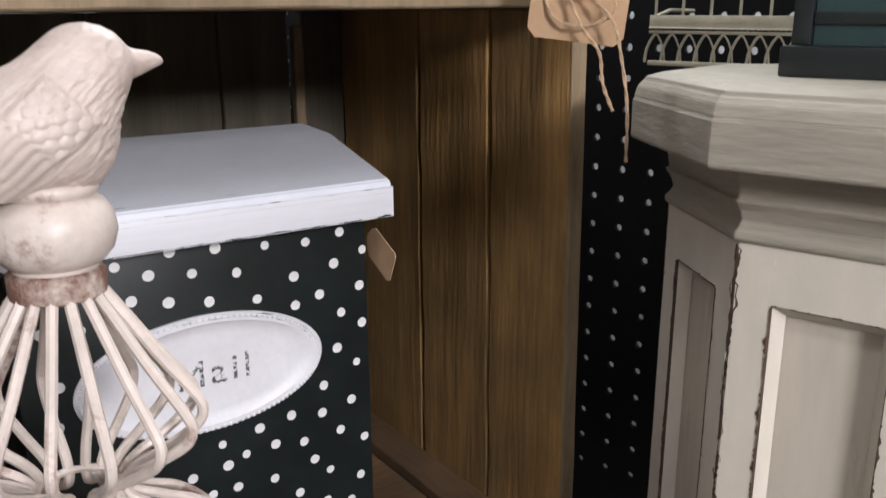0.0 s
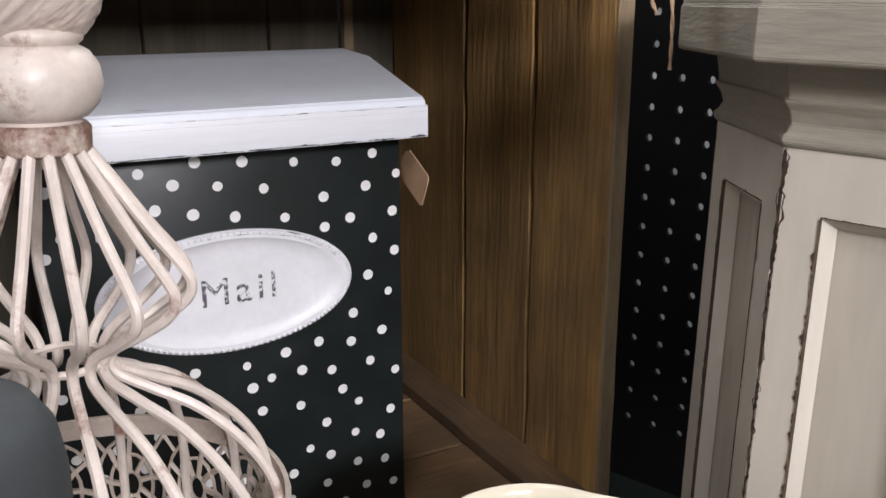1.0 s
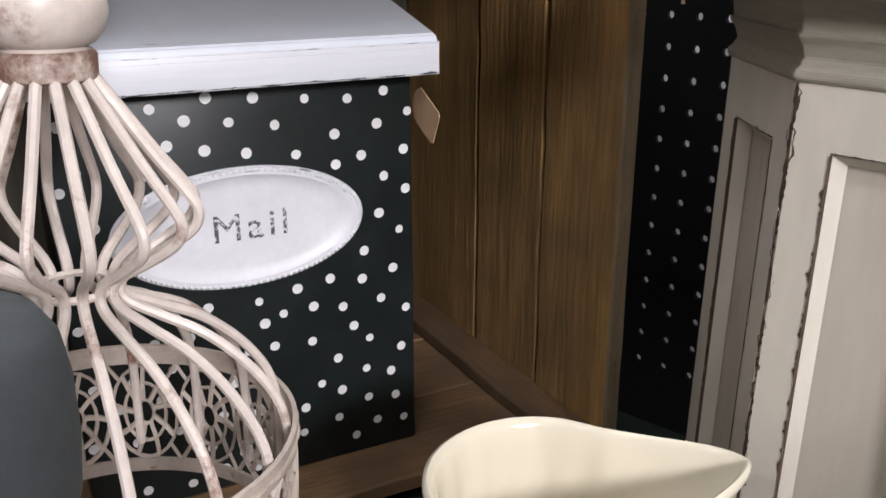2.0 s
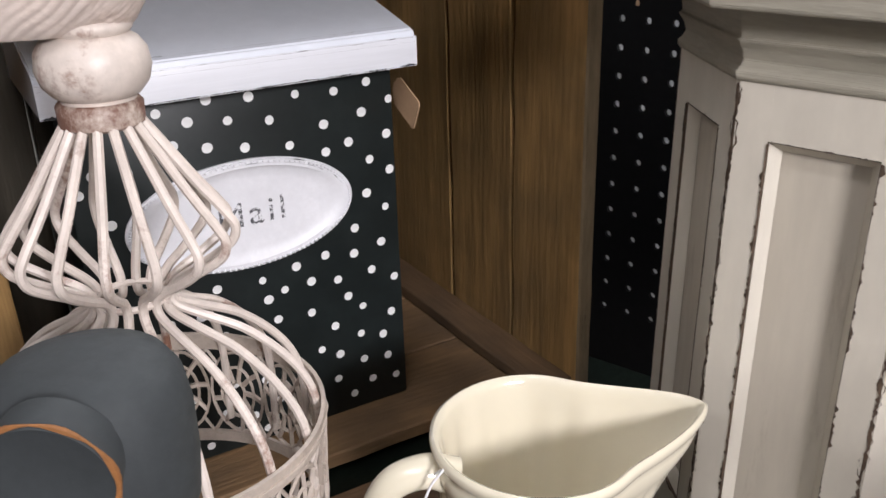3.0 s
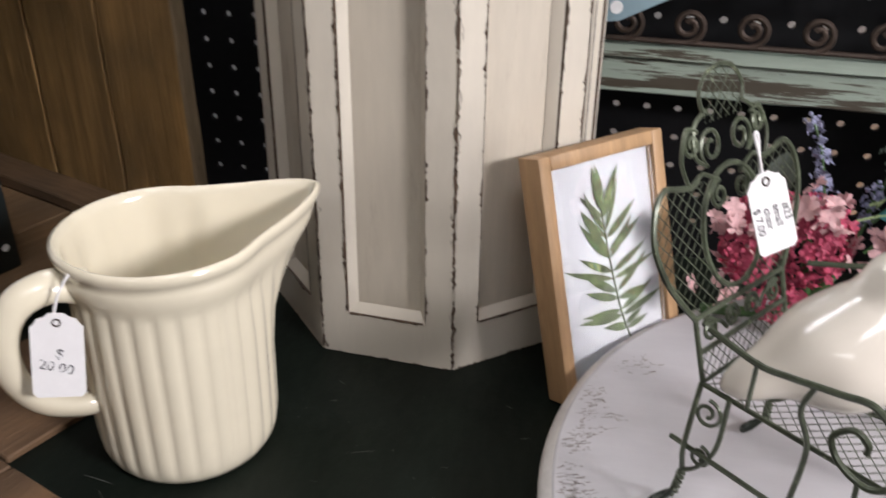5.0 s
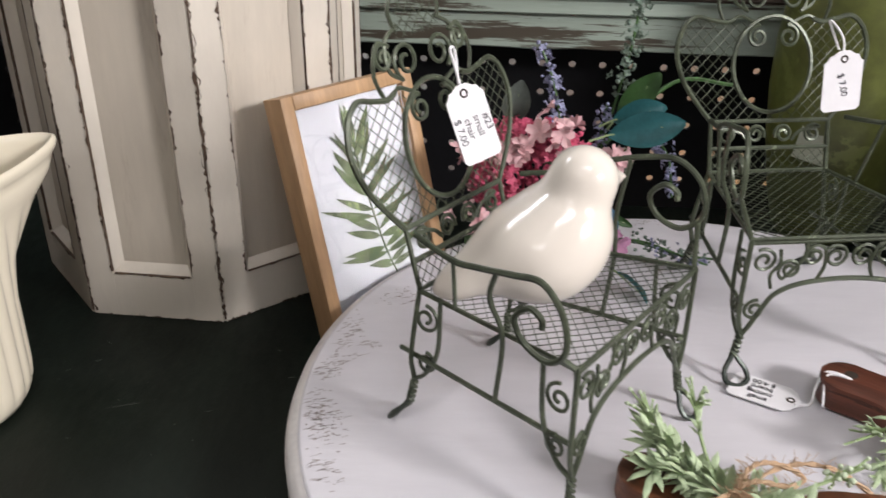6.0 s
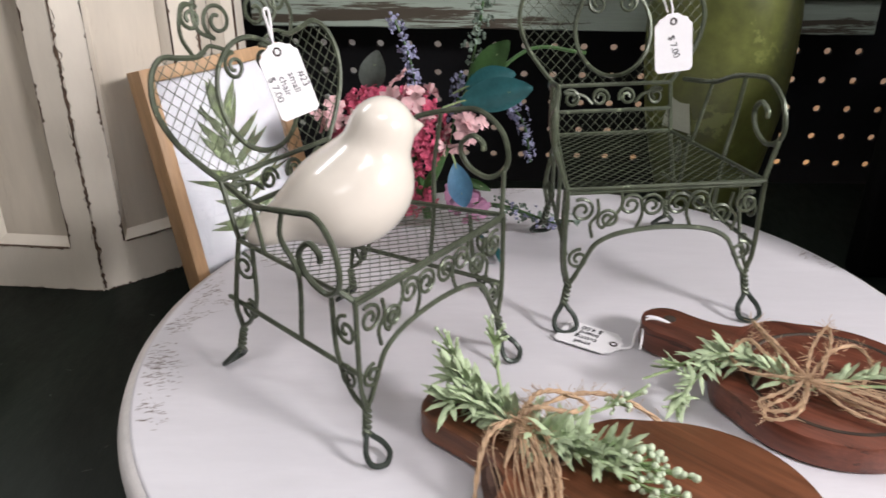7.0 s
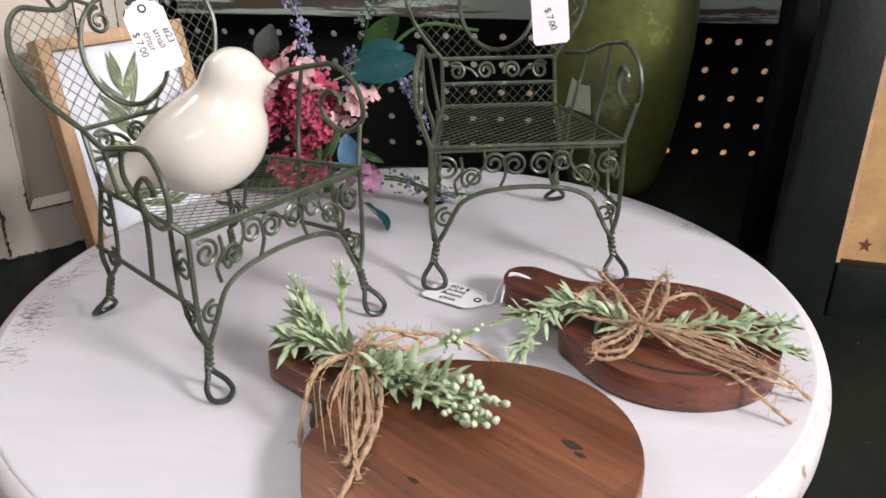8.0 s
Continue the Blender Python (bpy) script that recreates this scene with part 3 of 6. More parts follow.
for k in range(8):
    am = PED_A + (k + 0.5) * math.pi / 4
    m = axes((APO * math.cos(am), APO * math.sin(am), 0.0), (-math.sin(am), math.cos(am), 0), (math.cos(am), math.sin(am), 0), (0, 0, 1))
    for key, ob in face_data.items():
        o = ob if k == 0 else new(key[0], ob.data)
        o.parent, o.matrix_basis = ped, m
    # worn paint: ragged strips of bare wood along the corner, the panel's edges and the foot
    chip = bmesh.new()
    a = PED_A + k * math.pi / 4
    n0, n1 = am - math.pi / 4, am
    corner = Vector(((R0 + 0.0001) * math.cos(a), (R0 + 0.0001) * math.sin(a), 0))
    away0 = Vector((math.sin(n0), -math.cos(n0), 0))
    away1 = Vector((-math.sin(n1), math.cos(n1), 0))
    rows = []
    for i in range(301):
        z = 0.002 + 0.281 * i / 300
        wl, wr = (max(0.00005, (0.0011 if k in (0, 1) else 0.0005) + 0.0022 * noise.noise(Vector((k * 5.1 + s, z * 30, 2))) + 0.0024 * noise.noise(Vector((k * 3.3, z * 120, 7 + s))) + 0.0018 * noise.noise(Vector((k, z * 400, 3 + s)))) for s in (0, 5.7))
        up = Vector((0, 0, z))
        rows.append([chip.verts.new(corner + away0 * wl + up), chip.verts.new(corner - corner.normalized() * 0.0004 + up), chip.verts.new(corner + away1 * wr + up)])
    for p, q in zip(rows, rows[1:]):
        for u in range(2):
            chip.faces.new((p[u], p[u + 1], q[u + 1], q[u]))
    part("corner_chip", chip, CHIP_DARK, ped, "bare dark wood where the paint has chipped", angle=20)
    for seed, P0, P1, out in ((1, (-SIDE / 2 + 0.0183, 0.031), (-SIDE / 2 + 0.0183, 0.257), (-1, 0)), (2, (SIDE / 2 - 0.0183, 0.031), (SIDE / 2 - 0.0183, 0.257), (1, 0)),
                              (3, (-0.025, 0.2578), (0.025, 0.2578), (0, 1)), (4, (-0.025, 0.0298), (0.025, 0.0298), (0, -1)), (5, (-0.043, 0.0003), (0.043, 0.0003), (0, 1))):
        strip, rows = bmesh.new(), []
        long = math.hypot(P1[0] - P0[0], P1[1] - P0[1])
        count = int(long * 1100)
        for i in range(count + 1):
            f = i / count
            x, z = P0[0] + (P1[0] - P0[0]) * f, P0[1] + (P1[1] - P0[1]) * f
            s = f * long
            w = max(0.00005, 0.0001 + 0.0020 * noise.noise(Vector((k * 4.7 + seed, s * 38, seed))) + 0.0020 * noise.noise(Vector((k * 2.1, s * 150, seed + 3))) + 0.0018 * noise.noise(Vector((k, s * 430, seed + 8))))
            rows.append([strip.verts.new((x + out[0] * w, 0.00045, z + out[1] * w)), strip.verts.new((x, 0.00045, z)), strip.verts.new((x - out[0] * 0.0006, -0.0012, z - out[1] * 0.0004))])
        for p, q in zip(rows, rows[1:]):
            for u in range(2):
                strip.faces.new((p[u], p[u + 1], q[u + 1], q[u]))
        part("edge_chip", strip, CHIP_DARK, ped, "bare dark wood along the panel edge", m=m, angle=20)
part("neck", oct_prism([(0.1150, 0.2838), (0.1178, 0.2842), (0.1192, 0.2862), (0.1192, 0.2885), (0.1172, 0.2900), (0.1150, 0.2935), (0.1168, 0.2985), (0.1198, 0.3022), (0.1200, 0.3030), (0.1180, 0.3036), (0.1188, 0.3085), (0.1206, 0.3170), (0.1206, 0.3176)], 0.0004), CAP_PAINT, ped, "stepped moulding", angle=18)
part("cap", wavy(oct_prism([(0.1240, 0.3172), (0.1390, 0.3180), (0.1402, 0.3195), (0.1402, 0.3385), (0.1390, 0.3392), (0.1394, 0.3400), (0.1380, 0.3450), (0.1352, 0.3482), (0.1342, 0.3486), (0.1338, 0.3502), (0.1250, 0.3530), (0.1240, 0.3532)], 0.0004), 0.0006, 40), CAP_PAINT, ped, "thick moulded cap", angle=18)

# ---- round white board ----
ROUND = (0.330, 0.292)
disc = thing("round_board", pose(*ROUND, 0), "round white distressed wooden board lying on the table", "board")
part("slab", lathe(bmesh.new(), [(0.207, -0.0048), (0.2135, -0.002), (0.2162, 0.008), (0.2166, 0.0215), (0.2145, 0.0268), (0.2105, 0.0288), (0.2100, 0.0289)], 128), WHITE_EDGE, disc, "worn rounded edge", angle=60)
part("top_face", lathe(bmesh.new(), [(0.2102, 0.0286), (0.2096, 0.0298), (0.2080, 0.03)], 128), WHITE_BOARD, disc, "white painted top with scuffs", angle=60)
rub = bmesh.new()
rng3 = random.Random(7)
knots = [(rng3.gauss(math.pi, 0.30), 0.2035 - abs(rng3.gauss(0, 0.010))) for q in range(16)] + [(rng3.gauss(0.6, 0.25), 0.204), (rng3.gauss(-0.2, 0.2), 0.2045), (rng3.gauss(1.4, 0.3), 0.204)]
for k in range(420):
    a, r = rng3.choice(knots)
    a, r = a + rng3.gauss(0, 0.035), min(0.2058, r + rng3.gauss(0, 0.004))
    ln, w = rng3.uniform(0.0004, 0.0022) * rng3.choice((1, 1, 1.6)), rng3.uniform(0.00012, 0.0004)
    d = rng3.gauss(0.35, 0.12)
    c, s = math.cos(d), math.sin(d)
    x, y = r * math.cos(a), r * math.sin(a)
    q = [(-ln, -w * 0.3), (-ln * 0.3, -w), (ln * 0.5, -w * 0.7), (ln, 0), (ln * 0.4, w), (-ln * 0.5, w * 0.5)]
    rub.faces.new([rub.verts.new((x + p * c - t * s, y + p * s + t * c, 0.0302)) for p, t in q])
SCUFF = mat("bare wood scuff", (0.30, 0.26, 0.24), 0.8, var=0.4, scale=200)
tagged(part("scuff_patch", rub, SCUFF, disc, "bare scuffed spots along the rim"), kind="stuff")

# ---- pitcher ----
LIP = math.atan2(0.365 - 0.300, -0.033 + 0.0885)
pit = thing("pitcher", pose(-0.0892, 0.3080, -0.0046, 0, 0, math.degrees(LIP)) @ Matrix.Diagonal((1.080, 1.080, 1.012, 1)), "cream glazed stoneware pitcher with vertical ribs", "pitcher")


def pitcher_shape(inner):
    def f(r, z, a):
        d = (a + math.pi) % (2 * math.pi) - math.pi
        t = max(0.0, min(1.0, (z - 0.066) / 0.066))
        s = t * t * (3 - 2 * t)
        g = math.exp(-(abs(d) / (0.58 - 0.20 * s)) ** (2.0 - 0.55 * s))
        rr = r * (1.045 - 0.045 * s) + 0.0345 * s * g - 0.0022 * s * math.exp(-((abs(d) - 0.85) / 0.3) ** 2)
        if not inner and 0.006 < z < 0.108:
            fade = min(1, (z - 0.006) / 0.008, (0.108 - z) / 0.004)
            rr += 0.0016 * fade * (abs(math.cos(d * 14)) ** 0.7 - 0.6) * (1 - 0.8 * g * s)
        if inner and z < 0.119:
            rr += 0.0007 * math.cos(d * 14) * (1 - 0.8 * g * s)
        return rr, 0.0025 * s * s * math.exp(-(d / 0.30) ** 2)
    return f


pb = bmesh.new()
outer = [(0.036, 0.0), (0.0402, 0.002), (0.0422, 0.006), (0.0434, 0.012), (0.0439, 0.02), (0.0443, 0.04), (0.0446, 0.06), (0.0450, 0.08), (0.0454, 0.095), (0.0457, 0.104), (0.0463, 0.108),
         (0.0478, 0.112), (0.0492, 0.117), (0.0492, 0.121), (0.0486, 0.1235), (0.0505, 0.126), (0.0515, 0.129), (0.0512, 0.1315), (0.0495, 0.1325)]
inner = [(0.0478, 0.1315), (0.0465, 0.127), (0.0448, 0.118), (0.0425, 0.10), (0.0410, 0.07), (0.0395, 0.035), (0.037, 0.012), (0.030, 0.0065)]
lathe(pb, outer, 168, cap1=False, shape=pitcher_shape(False))
pb.verts.ensure_lookup_table()
top_ring = [v for v in pb.verts][-168:]
nv = len(pb.verts)
lathe(pb, inner, 168, cap0=False, shape=pitcher_shape(True))
pb.verts.ensure_lookup_table()
in_ring = [pb.verts[nv + k] for k in range(168)]
for k in range(168):
    l = (k + 1) % 168
    pb.faces.new((top_ring[k], top_ring[l], in_ring[l], in_ring[k]))
part("body", pb, GLAZE, pit, angle=60)
hb = bmesh.new()
tube(hb, spline([(-0.040, 0, 0.112), (-0.054, 0, 0.1175), (-0.070, 0, 0.113), (-0.079, 0, 0.096), (-0.078, 0, 0.074), (-0.068, 0, 0.055), (-0.052, 0, 0.046), (-0.039, 0, 0.044)], 8),
     [0.0095 - 0.0018 * math.sin(math.pi * k / 56) for k in range(57)], 14, flat=0.7)
part("handle", hb, GLAZE, pit, angle=60)
price_tag("price_tag", axes((-0.1150, 0.2425, 0.0895), (0.87, 0.38, -0.10), (0.02, 0.20, 0.97), (0.4, -0.9, 0.2)), 0.0240, 0.043, ("$", "20 00"), TAG_WHITE, "white scalloped price tag hanging from the pitcher handle", 0.0070, PALE_INK, -14,
          cord=[(-0.1165, 0.2475, 0.1090), (-0.1150, 0.252, 0.118), (-0.1110, 0.258, 0.1265), (-0.1205, 0.262, 0.1155)])

# ---- framed leaf print ----
FB = Vector((0.1110, 0.385, -0.0049))
fx = Vector((0.068, 0.07, 0.0)).normalized()
fy0 = Vector((-0.029, 0.030, 0.141))
fy = (fy0 - fx * fy0.dot(fx)).normalized()
fz = fx.cross(fy)
FRAME_M = axes(FB, fx, fy, fz)
OAK = mat("pale oak", (0.48, 0.30, 0.155), 0.5, var=0.22, scale=30, stretch=(4, 0.35, 4), bump=0.25, bump_scale=150)
PAPER = mat("white paper", (0.37, 0.38, 0.40), 0.6, var=0.02, scale=30, bump=0.02)
LEAF_INK = mat("olive watercolour", (0.06, 0.085, 0.03), 0.7, var=0.6, scale=70, bump=0, wear=(0.17, 0.22, 0.085), wear_amount=0.09, wear_scale=40)
pic = thing("framed_print", FRAME_M, "pale oak framed print of a green palm leaf", "picture")
FW, FH, FT, FM = 0.0985, 0.152, 0.019, 0.0085
for name, a in (("frame_side", (0, FM, 0, FH)), ("frame_side", (FW - FM, FW, 0, FH)), ("frame_rail", (FM + 0.0002, FW - FM - 0.0002, 0, FM)), ("frame_rail", (FM + 0.0002, FW - FM - 0.0002, FH - FM, FH))):
    part(name, boxed(a[0], a[1], a[2], a[3], 0.0, FT, bevel=0.0007), OAK, pic)
part("backing", boxed(FM, FW - FM, FM, FH - FM, 0.001, 0.004), OAK, pic)
part("paper", boxed(FM, FW - FM, FM, FH - FM, 0.0045, 0.0125), PAPER, pic, "white paper of the print")
art = bmesh.new()


def blade(bm, x, y, ang, ln, w, z):
    pts = []
    n = 8
    for k in range(n + 1):
        t = k / n
        pts.append((t * ln, w * math.sin(math.pi * t ** 0.75) + 0.12 * ln * t * t))
    for k in range(n - 1, 0, -1):
        t = k / n
        pts.append((t * ln, -w * 0.8 * math.sin(math.pi * t ** 0.75) + 0.12 * ln * t * t))
    c, s = math.cos(ang), math.sin(ang)
    bm.faces.new([bm.verts.new((x + p * c - q * s, y + p * s + q * c, z)) for p, q in pts])


spine = spline([(0.062, 0.020, 0), (0.055, 0.045, 0), (0.050, 0.080, 0), (0.047, 0.115, 0)], 8)
tube(art, [(p.x, p.y, 0.0128) for p in spine], 0.0006, 4)
rng4 = random.Random(3)
for k in range(14):
    t = 0.18 + 0.80 * k / 13
    p = spine[min(len(spine) - 1, int(t * (len(spine) - 1)))]
    ln = (0.036 if k > 1 else 0.027) * (1.0 - 0.35 * max(0, t - 0.6)) * rng4.uniform(0.62, 1.12)
    up = radians(4 + 56 * t * t)
    z = 0.0127 + 0.00006 * k
    blade(art, p.x, p.y, up + rng4.uniform(-0.3, 0.25), ln, rng4.uniform(0.0020, 0.0032), z)
    b2 = bmesh.new()
    blade(b2, 0, 0, up + rng4.uniform(-0.25, 0.3), ln * rng4.uniform(0.75, 1.1), rng4.uniform(0.0020, 0.0032), 0)
    ring = [(p.x - v.co.x, p.y + v.co.y, z + 0.00003) for v in b2.verts]
    b2.free()
    art.faces.new([art.verts.new(q) for q in ring])
blade(art, spine[-1].x, spine[-1].y, radians(86), 0.024, 0.0036, 0.0134)
part("leaf_print", art, LEAF_INK, pic, "green watercolour palm leaf")
glass = bpy.data.materials.new("picture glass")
glass.use_nodes = True
gn = glass.node_tree
gb = gn.nodes["Principled BSDF"]
gb.inputs["Base Color"].default_value = (1, 1, 1, 1)
gb.inputs["Roughness"].default_value = 0.02
gb.inputs["Transmission Weight"].default_value = 1.0
gb.inputs["IOR"].default_value = 1.45
pane = part("pane", boxed(FM + 0.0003, FW - FM - 0.0003, FM + 0.0003, FH - FM - 0.0003, 0.0148, 0.0158), glass, pic, "clear glass pane")
pane.visible_shadow = False

# ---- bird shapes ----
def smooth_bird(core, eggs, detail=5):
    """A rounded bird: eggs (centre, radii, tilt, softness) melted into one another, seen from a point inside the body."""
    bm = bmesh.new()
    bmesh.ops.create_icosphere(bm, subdivisions=detail, radius=1.0)
    d = np.array([v.co.normalized()[:] for v in bm.verts])
    core = np.array(core)

    def egg(p, c, r, tilt=0.0):
        q = p - np.array(c)
        ca, sa = math.cos(radians(tilt)), math.sin(radians(tilt))
        x, z = q[:, 0] * ca + q[:, 2] * sa, q[:, 2] * ca - q[:, 0] * sa
        k0 = np.sqrt((x / r[0]) ** 2 + (q[:, 1] / r[1]) ** 2 + (z / r[2]) ** 2)
        k1 = np.sqrt((x / r[0] ** 2) ** 2 + (q[:, 1] / r[1] ** 2) ** 2 + (z / r[2] ** 2) ** 2)
        return k0 * (k0 - 1) / np.maximum(k1, 1e-6)

    def melt(a, b, k):
        h = np.clip(0.5 + 0.5 * (b - a) / k, 0, 1)
        return b + (a - b) * h - k * h * (1 - h)

    def shape(p):
        f = egg(p, *eggs[0][:3])
        for c, r, tilt, k in eggs[1:]:
            f = melt(f, egg(p, c, r, tilt), k)
        return f

    lo, hi = np.full(len(d), 0.004), np.full(len(d), 0.085)
    found = np.zeros(len(d), bool)
    for s in np.linspace(0.085, 0.004, 110):
        hit = (shape(core + d * s) < 0) & ~found
        lo[hit], hi[hit] = s, s + 0.00075
        found |= hit
    for _ in range(10):
        mid = (lo + hi) / 2
        ins = shape(core + d * mid[:, None]) < 0
        lo, hi = np.where(ins, mid, lo), np.where(ins, hi, mid)
    for v, p in zip(bm.verts, core + d * lo[:, None]):
        v.co = p
    return bm


bm = smooth_bird((0.006, 0, 0.030), (
    ((0.0015, 0, 0.0200), (0.0285, 0.0285, 0.0240), 14, 0), ((0.0120, 0, 0.0310), (0.0185, 0.0210, 0.0205), 0, 0.010),
    ((-0.0225, 0, 0.0145), (0.0285, 0.0140, 0.0095), 30, 0.012), ((0.0180, 0, 0.0505), (0.0153, 0.0150, 0.0150), 0, 0.0065),
    ((0.0325, 0, 0.0515), (0.0052, 0.0026, 0.0022), -12, 0.0025)))
for v in bm.verts:
    v.co.z = max(v.co.z, 0.0008)
cb = finish(bm, "ceramic_bird", BIRD_GLAZE, m=pose(0.2340, 0.2690, 0.1060, 0, 0, 14), angle=70)
tagged(cb, "glossy ivory ceramic bird figurine sitting on the wire chair", "figurine")

# ---- wire chairs ----
WIRE = mat("green painted wire", (0.086, 0.102, 0.066), 0.38, metal=0.25, var=0.45, scale=60, wear=(0.24, 0.28, 0.18), wear_amount=0.08, wear_scale=120, bump=0.2)
DARK_WIRE = mat("dark green wire foot", (0.035, 0.045, 0.036), 0.35, metal=0.4, var=0.25, scale=60)
WR = 0.00135


def spiral2(cx, cz, r0, r1, a0, turns, n=26):
    return [(cx + (r0 + (r1 - r0) * k / n) * math.cos(radians(a0) + turns * 2 * math.pi * k / n), cz + (r0 + (r1 - r0) * k / n) * math.sin(radians(a0) + turns * 2 * math.pi * k / n)) for k in range(n + 1)]


def back_y(z):
    return 0.100 + (z - 0.075) * 0.32


def on_back(p):
    return (p[0], back_y(p[1]), p[1])


def on_front(p):
    return (p[0], 0.0, p[1])


def mirrored(pts):
    return [(-p[0], *p[1:]) for p in pts]


def leg_mesh(sx, x, y, zt, xt, yt, out):
    """A leg: two rods that meet, a twist and a looped foot."""
    bm = bmesh.new()
    tube(bm, spline([(xt, yt, zt), (x * 0.985 + xt * 0.015, y * 0.97 + yt * 0.03, 0.042), (x * 0.965, y, 0.030), (x * 0.935, y, 0.0245)], 6), WR, 6)
    for ph in (0, math.pi):
        tube(bm, [(x * 0.935 + sx * 0.0025 * k / 22 + 0.0014 * math.cos(ph + k * 0.75), y + out * 0.0015 * k / 22 + 0.0014 * math.sin(ph + k * 0.75), 0.0255 - 0.0135 * k / 22) for k in range(23)], 0.0011, 6)
    return bm


def foot_mesh(sx, x, y, out):
    bm = bmesh.new()
    x0, y0 = x * 0.935 + sx * 0.0025, y + out * 0.0015
    ring = [(0.0, 0.0, 0.0140), (0.0024, 0.0018, 0.0112), (0.0056, 0.0048, 0.0070), (0.0056, 0.0088, 0.0032), (0.0, 0.0112, 0.0015)]
    pts = spline([(x0 + sx * p, y0 + out * q, z) for p, q, z in ring] + [(x0 - sx * p, y0 + out * q, z) for p, q, z in ring[3:0:-1]], 6, closed=True)
    return tube(bm, pts, 0.00140, 7, closed=True)


def lattice(inside, to3, step, box2, r=0.00035, diag=True):
    """Thin crossed wires clipped to a shape."""
    bm = bmesh.new()
    x0, x1, z0, z1 = box2
    dirs = ((1, 1), (1, -1)) if diag else ((1, 0), (0, 1))
    for dx, dz in dirs:
        L = math.hypot(dx, dz)
        dx, dz = dx / L, dz / L
        nx, nz = -dz, dx
        span = (x1 - x0) + (z1 - z0)
        cx, cz = (x0 + x1) / 2, (z0 + z1) / 2
        k = int(span / step / 2) + 1
        for i in range(-k, k + 1):
            run = []
            n = 130
            for j in range(n + 1):
                s = (j / n - 0.5) * span
                p = (cx + nx * i * step + dx * s, cz + nz * i * step + dz * s)
                if inside(p):
                    run.append(p)
                if (not inside(p) or j == n) and run:
                    if len(run) > 1:
                        tube(bm, [to3(run[0]), to3(run[-1])], r, 4)
                    run = []
    return bm


def wing_outline():
    return [(0.0355, 0.101), (0.044, 0.111), (0.053, 0.124), (0.0575, 0.139), (0.0545, 0.152), (0.047, 0.1585), (0.038, 0.157), (0.029, 0.1555), (0.0235, 0.157)]


def in_poly(p, poly):
    c, n = False, len(poly)
    for i in range(n):
        a, b = poly[i], poly[i - 1]
        if (a[1] > p[1]) != (b[1] > p[1]) and p[0] < (b[0] - a[0]) * (p[1] - a[1]) / (b[1] - a[1]) + a[0]:
            c = not c
    return c


CIRC = (0.0, 0.1325, 0.0235, 0.0262)


def in_wing(p):
    q = (abs(p[0]), p[1])
    return in_poly(q, wing_outline() + [(0.0, 0.150), (0.0, 0.101)]) and ((p[0] - CIRC[0]) / CIRC[2]) ** 2 + ((p[1] - CIRC[1]) / CIRC[3]) ** 2 > 1.0


def in_seat(p):
    x, y = p
    return 0.0 <= y <= 0.1 and abs(x) < 0.0525 - 0.165 * y


def seat3(p):
    return (p[0], p[1], 0.080 - 0.07 * p[1])


ARM_CURVE = ((0.098, 0.1035), (0.070, 0.103), (0.053, 0.107), (0.032, 0.112), (0.018, 0.1135), (0.0075, 0.1055), (0.0035, 0.094), (0.0055, 0.0855), (0.014, 0.0805), (0.0255, 0.0845), (0.0305, 0.0935), (0.0235, 0.1005), (0.0170, 0.0980), (0.0165, 0.0940))


